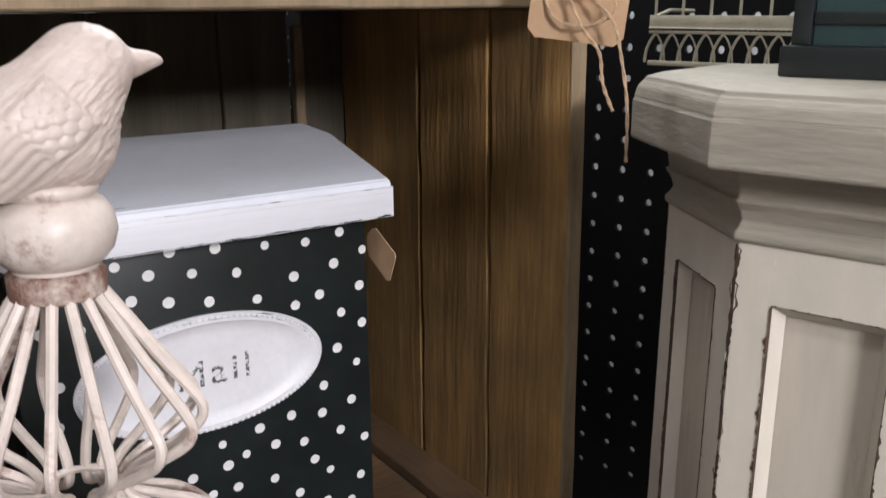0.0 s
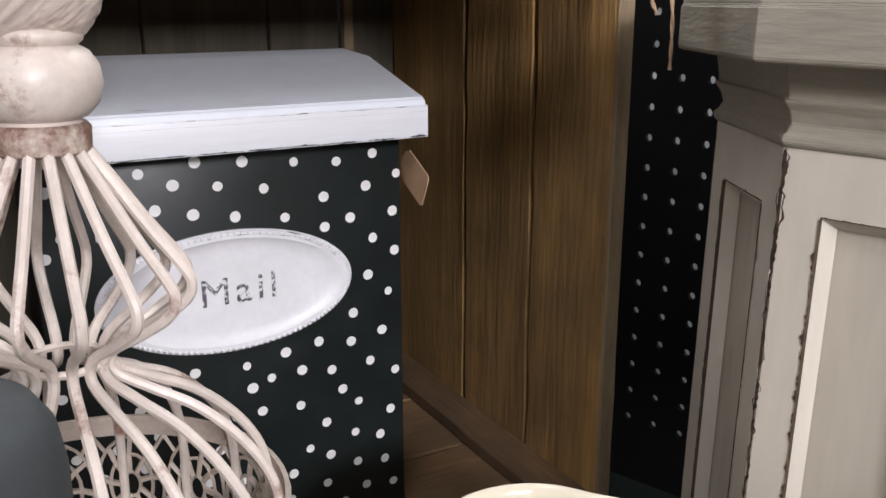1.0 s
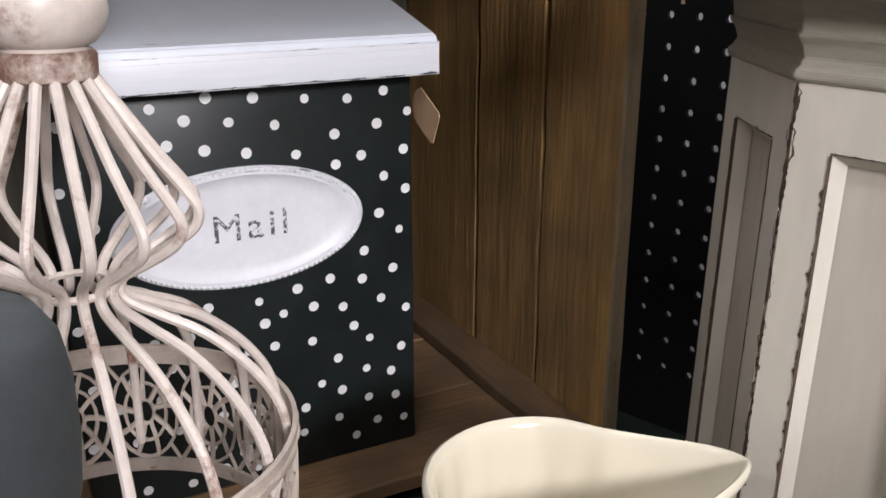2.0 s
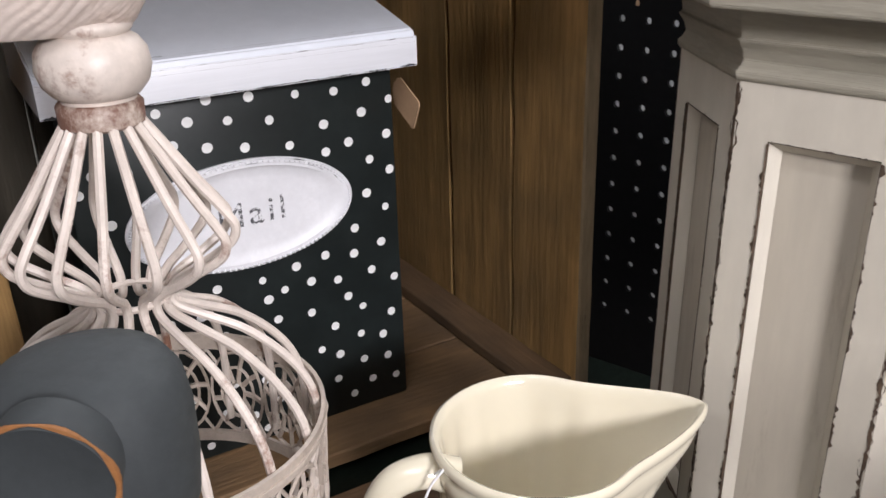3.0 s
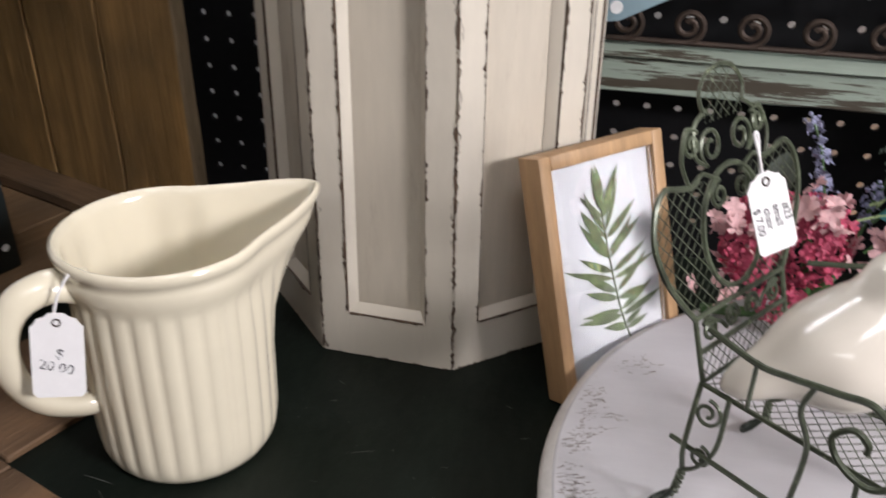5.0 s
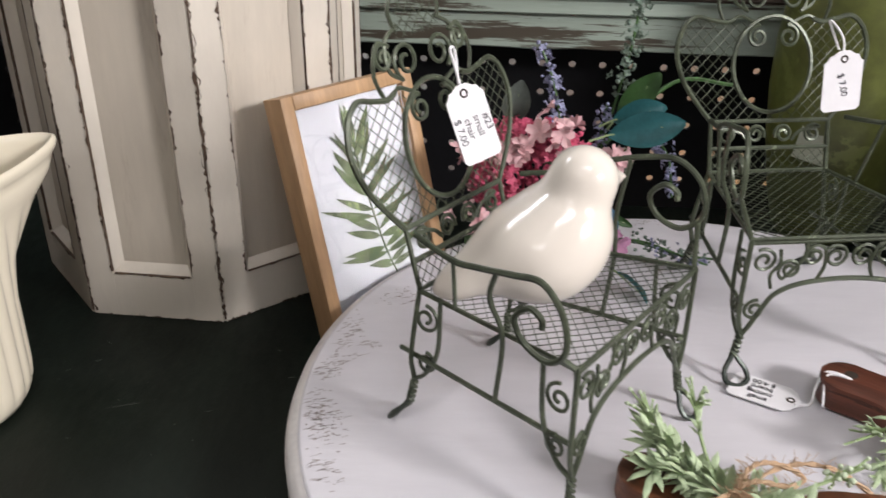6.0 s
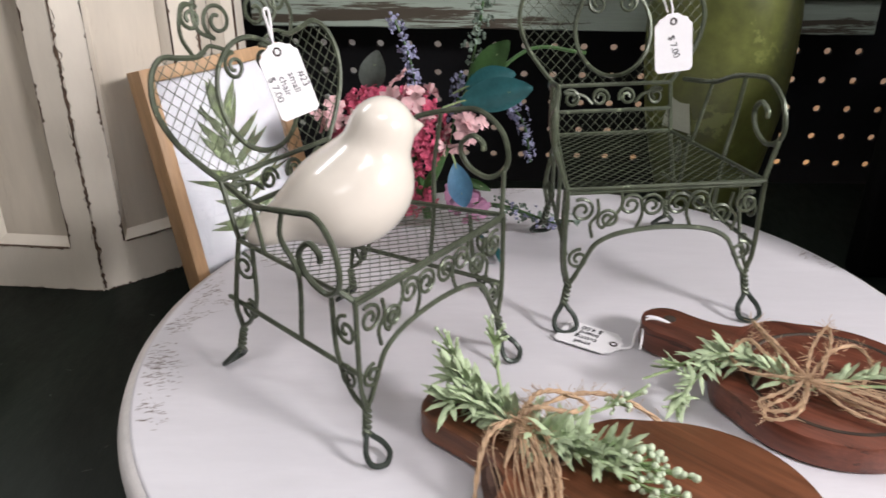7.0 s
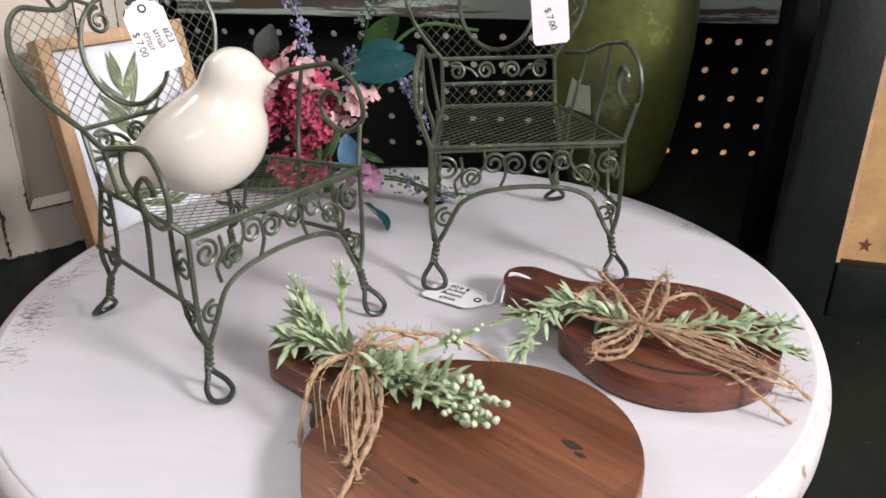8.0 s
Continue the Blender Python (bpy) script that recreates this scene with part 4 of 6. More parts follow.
def wire_chair(m, label, bent=False):
    ch = thing("wire_chair", m, label, "miniature chair", "miniature wire chairs")
    for sx in (-1, 1):
        lg = part("leg", leg_mesh(sx, sx * 0.0525, 0.0, 0.08, sx * 0.0525, 0.0, -1), WIRE, ch)
        part("foot_loop", foot_mesh(sx, sx * 0.0525, 0.0, -1), DARK_WIRE, lg)
        lg = part("leg", leg_mesh(sx, sx * 0.0415, 0.1005, 0.073, sx * 0.036, 0.1, 1), WIRE, ch)
        part("foot_loop", foot_mesh(sx, sx * 0.0415, 0.1005, 1), DARK_WIRE, lg)
    bm = bmesh.new()
    tube(bm, [(-0.0525, 0, 0.08), (0.0525, 0, 0.08), (0.036, 0.1, 0.073), (-0.036, 0.1, 0.073)], WR, 6, closed=True)
    tube(bm, [(-0.0525, 0.001, 0.0775), (0.0525, 0.001, 0.0775)], WR * 0.8, 6)
    part("seat_frame", bm, WIRE, ch)
    part("seat_mesh", lattice(in_seat, seat3, 0.0046, (-0.053, 0.053, 0.0, 0.1), 0.00024, True), WIRE, ch, "fine wire mesh")
    bm = bmesh.new()
    arch = spline([(-0.0491, 0, 0.0245), (-0.0455, 0, 0.030), (-0.0400, 0, 0.0415), (-0.0345, 0, 0.0490), (-0.022, 0, 0.0542), (0, 0, 0.0562), (0.022, 0, 0.0542), (0.0345, 0, 0.0490), (0.0400, 0, 0.0415), (0.0455, 0, 0.030), (0.0491, 0, 0.0245)], 5)
    tube(bm, arch, WR, 6)
    part("front_apron", bm, WIRE, ch)
    half = [spiral2(0.0445, 0.0395, 0.0060, 0.0016, 100, -1.5), spiral2(0.0445, 0.0680, 0.0068, 0.0018, 60, 1.5), [(0.0365, 0.074), (0.0355, 0.066), (0.0395, 0.060), (0.0380, 0.052)],
            spiral2(0.0300, 0.0625, 0.0062, 0.0016, -60, 1.6), [(0.0331, 0.0572), (0.0235, 0.0690), (0.0240, 0.0775)], spiral2(0.0185, 0.0700, 0.0062, 0.0016, 150, -1.5), [(0.0131, 0.0731), (0.0120, 0.0640), (0.0150, 0.0555)],
            spiral2(0.0072, 0.0690, 0.0068, 0.0016, 20, 1.7)]
    for c in half:
        pts = spline([on_front(p) for p in c], 4) if len(c) < 6 else [on_front(p) for p in c]
        part("scroll", tube(bmesh.new(), pts, 0.00095, 5), WIRE, ch)
        part("scroll", tube(bmesh.new(), mirrored(pts), 0.00095, 5), WIRE, ch)
    for sx in (-1, 1):
        bm = bmesh.new()
        tube(bm, [(sx * 0.0515, 0.0, 0.043), (sx * 0.0385, 0.110, 0.040)], WR * 0.9, 6)
        part("side_stretcher", bm, WIRE, ch)
        lift = 0.0 if bent and sx < 0 else 0.0145
        out = 0.10 if bent and sx < 0 else 0.28
        pts = [(sx * (0.0555 if y < 0.04 else 0.0555 - (y - 0.04) * 0.26) + sx * out * max(0.0, 0.02 - y), y, z + lift * min(1, (0.11 - y) / 0.06)) for y, z in ARM_CURVE]
        part("arm", tube(bmesh.new(), spline(pts, 6), WR * 1.05, 7), WIRE, ch)
        part("arm_strut", tube(bmesh.new(), spline([(sx * 0.0535, 0.042, 0.109 + lift), (sx * 0.052, 0.046, 0.095), (sx * 0.047, 0.042, 0.076), (sx * 0.0465, 0.045, 0.042)], 6), WR * 0.95, 6), WIRE, ch)
        part("arm_strut", tube(bmesh.new(), [pts[7], (sx * 0.0525, 0.001, 0.08)], WR, 6), WIRE, ch)
        part("arm_strut", tube(bmesh.new(), [(sx * 0.0475, 0.070, 0.104 + lift * 0.7), (sx * 0.0405, 0.074, 0.075)], WR * 0.8, 6), WIRE, ch)
        for y0, x0, d in ((0.0085, 0.0510, 1), (0.0925, 0.0395, -1)):
            for zc, rr in ((0.0385, 0.0058), (0.062, 0.0075)):
                c = spiral2(0, zc, rr, 0.0016, 90, -1.5 * d)
                part("scroll", tube(bmesh.new(), [(sx * (x0 - 0.1 * d * p[0]), y0 + p[0], p[1]) for p in c], 0.00095, 5), WIRE, ch)
            part("leg_brace", tube(bmesh.new(), spline([(sx * x0, y0 - d * 0.0085, 0.026), (sx * x0, y0 - d * 0.0005, 0.032), (sx * (x0 - 0.001 * d), y0 + d * 0.008, 0.048), (sx * (x0 - 0.002 * d), y0 + d * 0.0105, 0.076)], 5), WR * 0.9, 6), WIRE, ch)
    bm = bmesh.new()
    for sx in (-1, 1):
        tube(bm, [on_back((sx * 0.036, 0.073)), on_back((sx * 0.036, 0.1015))], WR, 6)
        w = spline([on_back((sx * p[0], p[1])) for p in wing_outline()], 6)
        tube(bm, w, WR * 1.05, 6)
    for z in (0.0865, 0.1015):
        tube(bm, [on_back((-0.036, z)), on_back((0.036, z))], WR, 6)
    tube(bm, [on_back((CIRC[2] * math.cos(k * math.pi / 24), CIRC[1] + CIRC[3] * math.sin(k * math.pi / 24))) for k in range(19, 78)], WR, 6)
    part("back_frame", bm, WIRE, ch)
    half = [spiral2(0.0092, 0.1475, 0.0062, 0.0018, 100, -1.5), [(0.0081, 0.1536), (0.0190, 0.1585), (0.0235, 0.1575)], spiral2(0.0115, 0.1685, 0.0085, 0.0022, -60, 1.5), [(0.0158, 0.1611), (0.0235, 0.1665), (0.0225, 0.178), (0.0130, 0.1835)],
            spiral2(0.0255, 0.1720, 0.0062, 0.0018, 140, -1.5), [(0.030, 0.1555), (0.0335, 0.166), (0.0285, 0.1778), (0.0212, 0.1764)],
            spiral2(0.0265, 0.0940, 0.0055, 0.0014, 40, 1.6), [(0.0307, 0.0975), (0.019, 0.0955), (0.0135, 0.0905)], spiral2(0.0085, 0.0940, 0.0055, 0.0014, 200, -1.6),
            [(0.0150, 0.1815), (0.0165, 0.190), (0.010, 0.1975), (0.0, 0.200)]]
    for c in half:
        pts = spline([on_back(p) for p in c], 5) if len(c) < 6 else [on_back(p) for p in c]
        part("scroll", tube(bmesh.new(), pts, 0.00105, 5), WIRE, ch)
        part("scroll", tube(bmesh.new(), mirrored(pts), 0.00105, 5), WIRE, ch)
    part("back_mesh", lattice(in_wing, on_back, 0.0046, (-0.058, 0.058, 0.10, 0.16), 0.00026), WIRE, ch, "fine wire mesh")
    part("lower_back_mesh", lattice(lambda p: abs(p[0]) < 0.036 and 0.0735 < p[1] < 0.0865, on_back, 0.0042, (-0.036, 0.036, 0.0735, 0.0865), 0.00026), WIRE, ch, "fine wire mesh")
    part("crest_mesh", lattice(lambda p: (p[0] / 0.0145) ** 2 + ((p[1] - 0.178) / 0.021) ** 2 < 1 and p[1] > 0.178, on_back, 0.0042, (-0.016, 0.016, 0.177, 0.2), 0.00026), WIRE, ch, "fine wire mesh")
    return ch


chair_a = wire_chair(pose(0.2770, 0.2405, 0.03, 0, 0, 53.57) @ Matrix.Diagonal((0.985, 0.925, 1.0, 1)), "green wire miniature garden chair with scrolls, holding a ceramic bird", bent=True)
chair_b = wire_chair(pose(0.3935, 0.3205, 0.03, 0, 0, 8.1), "green wire miniature garden chair with scrolls, empty, beside a vase")

sc = bmesh.new()
rng5 = random.Random(12)
for k in range(150):
    x, y = (rng5.uniform(0.54, 0.75), rng5.uniform(0.15, 0.42)) if k % 2 else (rng5.uniform(-0.15, 0.15), rng5.uniform(0.10, 0.38))
    ln = rng5.choice((0.0005, 0.0008, 0.003, 0.010)) * rng5.uniform(0.6, 1.2)
    w = rng5.uniform(0.00008, 0.00022)
    d = rng5.gauss(0.15, 0.4)
    cc, ss = math.cos(d), math.sin(d)
    q = [(-ln, -w * 0.2), (0, -w), (ln, 0), (0.1 * ln, w)]
    sc.faces.new([sc.verts.new((x + p * cc - r * ss, y + p * ss + r * cc, 0.0002)) for p, r in q])
SCRATCH = mat("pale scratch", (0.20, 0.21, 0.19), 0.8, var=0.4, scale=200)
tagged(part("scratch_patch", sc, SCRATCH, table, "fine pale scratches and dust"), kind="stuff")

# ---- wire cage with a bird finial ----
IVORY = mat("ivory painted iron", (0.66, 0.58, 0.52), 0.4, var=0.16, scale=40, shift=True, soft=0.09, wear=(0.25, 0.13, 0.09), wear_amount=0.13, wear_scale=26, bump=0.3, bump_scale=180)
IVORY_RUST = mat("rusty ivory paint", (0.58, 0.49, 0.42), 0.55, var=0.2, scale=60, soft=0.12, wear=(0.17, 0.085, 0.06), wear_amount=0.28, wear_scale=36, bump=0.3)
IVORY_LACE = mat("ivory pierced metal", (0.47, 0.40, 0.34), 0.5, var=0.2, scale=60, wear=(0.3, 0.2, 0.15), wear_amount=0.06, wear_scale=80, bump=0.3)
FEATHER = mat("carved feather resin", (0.60, 0.51, 0.455), 0.42, var=0.16, scale=45, stretch=(1, 1, 1.6), bump=0.25, bump_scale=260, dist=0.0008, soft=0.25, wear=(0.34, 0.24, 0.19), wear_amount=0.18, wear_scale=38)
CAGE_YAW = math.degrees(math.atan2(0.897, 0.44))
cage = thing("wire_cage", pose(-0.1985, 0.1630, 0.0002, 0, 0, CAGE_YAW) @ Matrix.Diagonal((1.04, 1.04, 1.045, 1)), "ivory painted wire cage candle holder with bird finial, rust showing", "cage")
bb = smooth_bird((0.006, 0, 0.028), (
    ((-0.0050, 0, 0.0215), (0.0310, 0.0215, 0.0215), 42, 0), ((0.0065, 0, 0.0200), (0.0165, 0.0180, 0.0215), 0, 0.008),
    ((0.0150, 0, 0.0440), (0.0150, 0.0140, 0.0150), 0, 0.010), ((-0.0300, 0, 0.0020), (0.0300, 0.0110, 0.0070), 42, 0.010),
    ((0.0315, 0, 0.0462), (0.0085, 0.0032, 0.0034), -6, 0.003)), 7)
TILT = radians(42)
for v in bb.verts:
    x, y, z = v.co
    d = abs(y)
    # along: from the head towards the tail; across: up over the back
    along, across = -(x - 0.005) * math.cos(TILT) - (z - 0.030) * math.sin(TILT), (z - 0.030) * math.cos(TILT) - (x - 0.005) * math.sin(TILT)
    wing = max(0.0, min(1.0, (d - 0.009) / 0.003)) * max(0.0, min(1.0, (along + 0.006) / 0.002, (0.012 - across) / 0.002, (across + 0.011) / 0.002))
    row = math.floor(along / 0.0040)
    best = 0.0
    for r in (row - 1, row, row + 1):
        col = round(across / 0.0046 + 0.5 * (r % 2))
        u, w = (along - (r + 0.5) * 0.0040) / 0.0032, (across - (col - 0.5 * (r % 2)) * 0.0046) / 0.0025
        best = max(best, math.sqrt(max(0.0, 1 - u * u - w * w)) * (1 + 0.15 * u))
    quill = abs(math.sin(across * 900 + 0.4 * math.sin(along * 300)))
    covert = max(0.0, min(1.0, (0.0145 - along) / 0.002))
    streak = noise.noise(Vector((along * 110, d * 300, across * 520))) + 0.5 * noise.noise(Vector((along * 240, d * 600, across * 1100)))
    eye = math.hypot(x - 0.0225, z - 0.0500)
    ring = (math.exp(-((eye - 0.0030) / 0.0008) ** 2) - 0.6 * math.exp(-(eye / 0.0016) ** 2)) if d > 0.006 else 0.0
    plain = 0.15 if x > 0.026 else (0.5 if z > 0.040 else 1.0)
    up = wing * (0.0004 + 0.0011 * (covert * best + (1 - covert) * quill * 0.7)) + (1 - wing) * 0.00065 * plain * streak + 0.0004 * ring
    v.co += v.normal * up
    v.co.z = max(v.co.z, 0.0)
part("bird_finial", bb, FEATHER, cage, "carved bird with feather relief", angle=80, m=pose(0, 0, 0.3240) @ Matrix.Diagonal((0.96, 0.96, 0.88, 1)))
part("turned_ball", lathe(bmesh.new(), [(0.0135, 0.2995), (0.0125, 0.3010), (0.0150, 0.3020), (0.0185, 0.3060), (0.0200, 0.3115), (0.0192, 0.3175), (0.0165, 0.3215), (0.0135, 0.3232), (0.0150, 0.3245), (0.0155, 0.3262), (0.0145, 0.3278), (0.0115, 0.3290)], 40), IVORY, cage, "smooth cream ball", angle=60)
part("collar", lathe(bmesh.new(), [(0.0135, 0.2905), (0.0150, 0.2915), (0.0153, 0.2985), (0.0140, 0.3000)], 32), IVORY_RUST, cage, "rusty metal collar", angle=50)
NW = 16
CAGE_PROFILE = [(0.0125, 0.2925), (0.0195, 0.2820), (0.0300, 0.2660), (0.0395, 0.2530), (0.0425, 0.2470), (0.0400, 0.2405), (0.0290, 0.2330), (0.0185, 0.2270), (0.0145, 0.2215), (0.0165, 0.2160), (0.0270, 0.2100), (0.0420, 0.2020), (0.0560, 0.1890), (0.0655, 0.1740), (0.0690, 0.1570), (0.0692, 0.1350), (0.0690, 0.1200)]
first_wire = None
for k in range(NW):
    a = 360 * k / NW + 7
    if first_wire is None:
        first_wire = part("wire", tube(bmesh.new(), spline([(r, 0, z) for r, z in CAGE_PROFILE], 5), 0.0019, 8), IVORY, cage)
        w = first_wire
    else:
        w = new("wire", first_wire.data)
        w.parent = cage
    w.matrix_basis = pose(0, 0, 0, 0, 0, a)
part("waist_ring", tube(bmesh.new(), [(0.0138 * math.cos(k * 0.2618), 0.0138 * math.sin(k * 0.2618), 0.2215) for k in range(24)], 0.0014, 6, closed=True), IVORY, cage)


def bowl_r(z):
    t = max(0.0, (0.125 - z) / 0.075)
    return 0.0712 - 0.0012 * (0.166 - z) / 0.04 if z > 0.125 else 0.0700 * math.sqrt(max(0.02, 1 - 0.86 * t ** 2.2))


def lace_point(a, z):
    return (bowl_r(z) * math.cos(a), bowl_r(z) * math.sin(a), z)


lace = bmesh.new()
NC = 15
da = 2 * math.pi / NC
for row, (z0, z1) in enumerate(((0.1110, 0.158),)):
    zc, hz = (z0 + z1) / 2, (z1 - z0) / 2
    for k in range(NC):
        ac = (k + 0.5 * row) * da
        for ring_r in (0.95, 0.60, 0.24):
            tube(lace, [lace_point(ac + da / 2 * ring_r * math.cos(t * math.pi / 10), zc + hz * ring_r * math.sin(t * math.pi / 10)) for t in range(20)], 0.0013, 4, closed=True, flat=0.6)
        for t in range(9):
            q = t * math.pi / 4.5 + 0.2 + 0.15 * math.sin(k * 3.7)
            tube(lace, [lace_point(ac + da / 2 * f * math.cos(q + 0.25 * (f - 0.34)), zc + hz * f * math.sin(q + 0.25 * (f - 0.34))) for f in (0.24, 0.6, 0.95)], 0.0013, 4)
        for sx in (-1, 1):
            for sz in (-1, 1):
                tube(lace, [lace_point(ac + sx * da / 2 * 0.66, zc + sz * hz * 0.66), lace_point(ac + sx * da / 2, zc + sz * hz)], 0.0010, 4)
tagged(part("pierced_band", lace, IVORY_LACE, cage, "pierced metal band with flower pattern"), kind="stuff")
for z0, z1, t in ((0.158, 0.1665, 0.0008), (0.1060, 0.1115, 0.0007)):
    part("band", lathe(bmesh.new(), [(bowl_r(z0) - t, z0), (bowl_r(z0) + t, z0), (bowl_r(z1) + t + 0.0003, z1), (bowl_r(z1) - t, z1), (bowl_r(z0) - t, z0)], 64, cap0=False, cap1=False), IVORY_LACE, cage, "solid metal band")
part("beaded_edge", tube(bmesh.new(), [((bowl_r(0.16) + 0.0012) * math.cos(k * 0.0982), (bowl_r(0.16) + 0.0012) * math.sin(k * 0.0982), 0.162) for k in range(64)], [0.0012 if k % 2 else 0.0004 for k in range(64)], 5, closed=True), IVORY_LACE, cage)
for k in range(4):
    part("foot_wire", tube(bmesh.new(), spline([(bowl_r(0.109) + 0.0016, 0, 0.112), (0.0690, 0, 0.096), (0.0610, 0, 0.066), (0.0480, 0, 0.034), (0.0460, 0, 0.012), (0.0560, 0, 0.0024)], 6), 0.0021, 8), IVORY, cage, m=pose(0, 0, 0, 0, 0, 90 * k + 20))

# ---- charcoal turned finial post ----
CHAR = mat("charcoal chalk paint", (0.037, 0.043, 0.046), 0.72, var=0.15, scale=25, bump=0.15)
RUBBED = mat("rubbed wood edge", (0.26, 0.11, 0.035), 0.6, var=0.3, scale=90)
post = thing("turned_post", pose(-0.0870, 0.0780, -0.005, 0, 0, -45) @ Matrix.Diagonal((1.0, 1.0, 1.048, 1)), "charcoal painted turned wooden post with rubbed round boss", "ornament")
part("shaft", lathe(bmesh.new(), [(0.036, 0.0), (0.037, 0.006), (0.034, 0.014), (0.028, 0.03), (0.026, 0.08), (0.028, 0.14), (0.0295, 0.185), (0.0292, 0.200), (0.0275, 0.2095), (0.0225, 0.2155), (0.0195, 0.2185), (0.0195, 0.223)], 40), CHAR, post, angle=60)
part("knob", lathe(bmesh.new(), [(0.0190, 0.2215), (0.0222, 0.2245), (0.0246, 0.2310), (0.0258, 0.2430), (0.0257, 0.2560), (0.0243, 0.2645), (0.0210, 0.2695), (0.0130, 0.2718), (0.0050, 0.2722)], 48), CHAR, post, angle=60)
BOSS = axes((0.0262, -0.0030, 0.2575), (0.14, 0.99, 0), (0.17, -0.024, 0.985), (0.975, -0.138, -0.17))
part("boss", lathe(bmesh.new(), [(0.0148, -0.009), (0.0160, 0.0), (0.0152, 0.0018), (0.0120, 0.0012), (0.0040, 0.0006)], 40), CHAR, post, "dark round boss", angle=50, m=BOSS)
part("boss_rim", tube(bmesh.new(), [(0.0158 * math.cos(k * 0.157), 0.0158 * math.sin(k * 0.157), 0.0010) for k in range(40)], [0.0006 + 0.0006 * max(0, math.sin(k * 0.157 + 2.6)) + 0.0003 * math.sin(k * 1.1) for k in range(40)], 6, closed=True), RUBBED, post, "orange wood showing along the rim", m=BOSS)

# ---- green vase ----
VASE_G = mat("moss green glaze", (0.12, 0.135, 0.036), 0.34, var=0.45, scale=16, wear=(0.155, 0.175, 0.05), wear_amount=0.12, wear_scale=24, bump=0.25, bump_scale=60)
GREY_CARD = mat("grey card", (0.34, 0.36, 0.28), 0.7, var=0.08, scale=60)
vase = thing("vase", pose(0.476, 0.562, -0.005), "tall mottled green glazed vase", "vase")
part("body", lathe(bmesh.new(), [(0.030, 0.0), (0.034, 0.003), (0.036, 0.010), (0.043, 0.035), (0.0505, 0.075), (0.0545, 0.115), (0.0550, 0.150), (0.0520, 0.185), (0.0430, 0.212), (0.0320, 0.228), (0.0290, 0.240), (0.0330, 0.254), (0.0360, 0.258), (0.0330, 0.2575), (0.0260, 0.24)], 64, cap1=False), VASE_G, vase, angle=60)
part("label", prism([(-0.010, -0.014), (0.013, -0.016), (0.006, 0.015), (-0.007, 0.012)], -0.0002, 0.0002), GREY_CARD, vase, "grey paper label", m=axes((-0.0350, -0.0400, 0.090), (0.80, -0.60, 0.0), (0.10, 0.13, 0.985), (-0.6, -0.8, 0.16)))

# ---- dark picture frames ----
DARK_FRAME = mat("dark green black frame paint", (0.0065, 0.009, 0.008), 0.55, spec=0.15, var=0.4, scale=30, bump=0.3, wear=(0.02, 0.025, 0.021), wear_amount=0.01, wear_scale=30)
PARCH = mat("tan parchment", (0.42, 0.25, 0.10), 0.7, var=0.22, scale=40, wear=(0.30, 0.15, 0.05), wear_amount=0.04, wear_scale=70)
STAR = mat("rust brown print", (0.12, 0.035, 0.018), 0.7, var=0.3, scale=90)


def dark_frame(name, m, w, h, mw, t, inner, lip, label, paint=None):
    fr = thing(name, m, label, "picture frame", "dark picture frames")
    for nm, a in (("frame_side", (0, mw, 0, h)), ("frame_side", (w - mw, w, 0, h)), ("frame_rail", (mw + 0.0003, w - mw - 0.0003, 0, mw * 0.95)), ("frame_rail", (mw + 0.0003, w - mw - 0.0003, h - mw, h))):
        part(nm, boxed(a[0], a[1], 0.0, t, a[2], a[3], bevel=0.003), paint or DARK_FRAME, fr)
    part("backing", boxed(mw - 0.002, w - mw + 0.002, t - 0.003, t - 0.0005, mw * 0.5, h - mw + 0.002), inner, fr, "tan paper")
    lipw = 0.003
    for a in ((mw, mw + lipw, mw * 0.95, h - mw), (w - mw - lipw, w - mw, mw * 0.95, h - mw)):
        part("inner_lip", boxed(a[0] + 0.0004, a[1], 0.004, t - 0.0035, a[2] + 0.0004, a[3] - 0.0004), lip, fr, "thin inner lip")
    return fr


df = dark_frame("picture_frame", pose(0.5410, 0.346, -0.0035, -8, 5, -2), 0.22, 0.206, 0.037, 0.018, PARCH, OAK, "dark green picture frame with tan parchment print")
star = bmesh.new()
sp = [(0.0048 * (1 if k % 2 == 0 else 0.42) * math.cos(k * math.pi / 5 + 0.3), 0.0048 * (1 if k % 2 == 0 else 0.42) * math.sin(k * math.pi / 5 + 0.3)) for k in range(10)]
star.faces.new([star.verts.new((0.057 + x, 0.0148, 0.0450 + z)) for x, z in sp])
part("star_print", star, STAR, df, "rust brown star")
BLACK_FRAME = mat("black frame paint", (0.003, 0.003, 0.003), 0.6, spec=0.1, var=0.3, scale=30)
dark_frame("picture_frame", pose(0.553, 0.430, -0.0035, -6, 5, 4), 0.26, 0.30, 0.045, 0.02, BLACK_FRAME, BLACK_FRAME, "tall dark picture frame leaning behind another frame", BLACK_FRAME)

# ---- pale green shelf rail on the wall ----
MINT = mat("worn mint paint", (0.31, 0.37, 0.31), 0.55, var=0.14, scale=20, stretch=(0.25, 2, 4), wear=(0.06, 0.05, 0.035), wear_amount=0.17, wear_scale=16, bump=0.4, bump_scale=80)
IRON = mat("rusty brown iron", (0.06, 0.042, 0.032), 0.55, metal=0.5, var=0.3, scale=70, bump=0.3)
rail = thing("wall_shelf", pose(0.106, 0.630, -0.0045, 0, 0, WALL_TURN), "pale mint green distressed wooden wall shelf", "shelf")
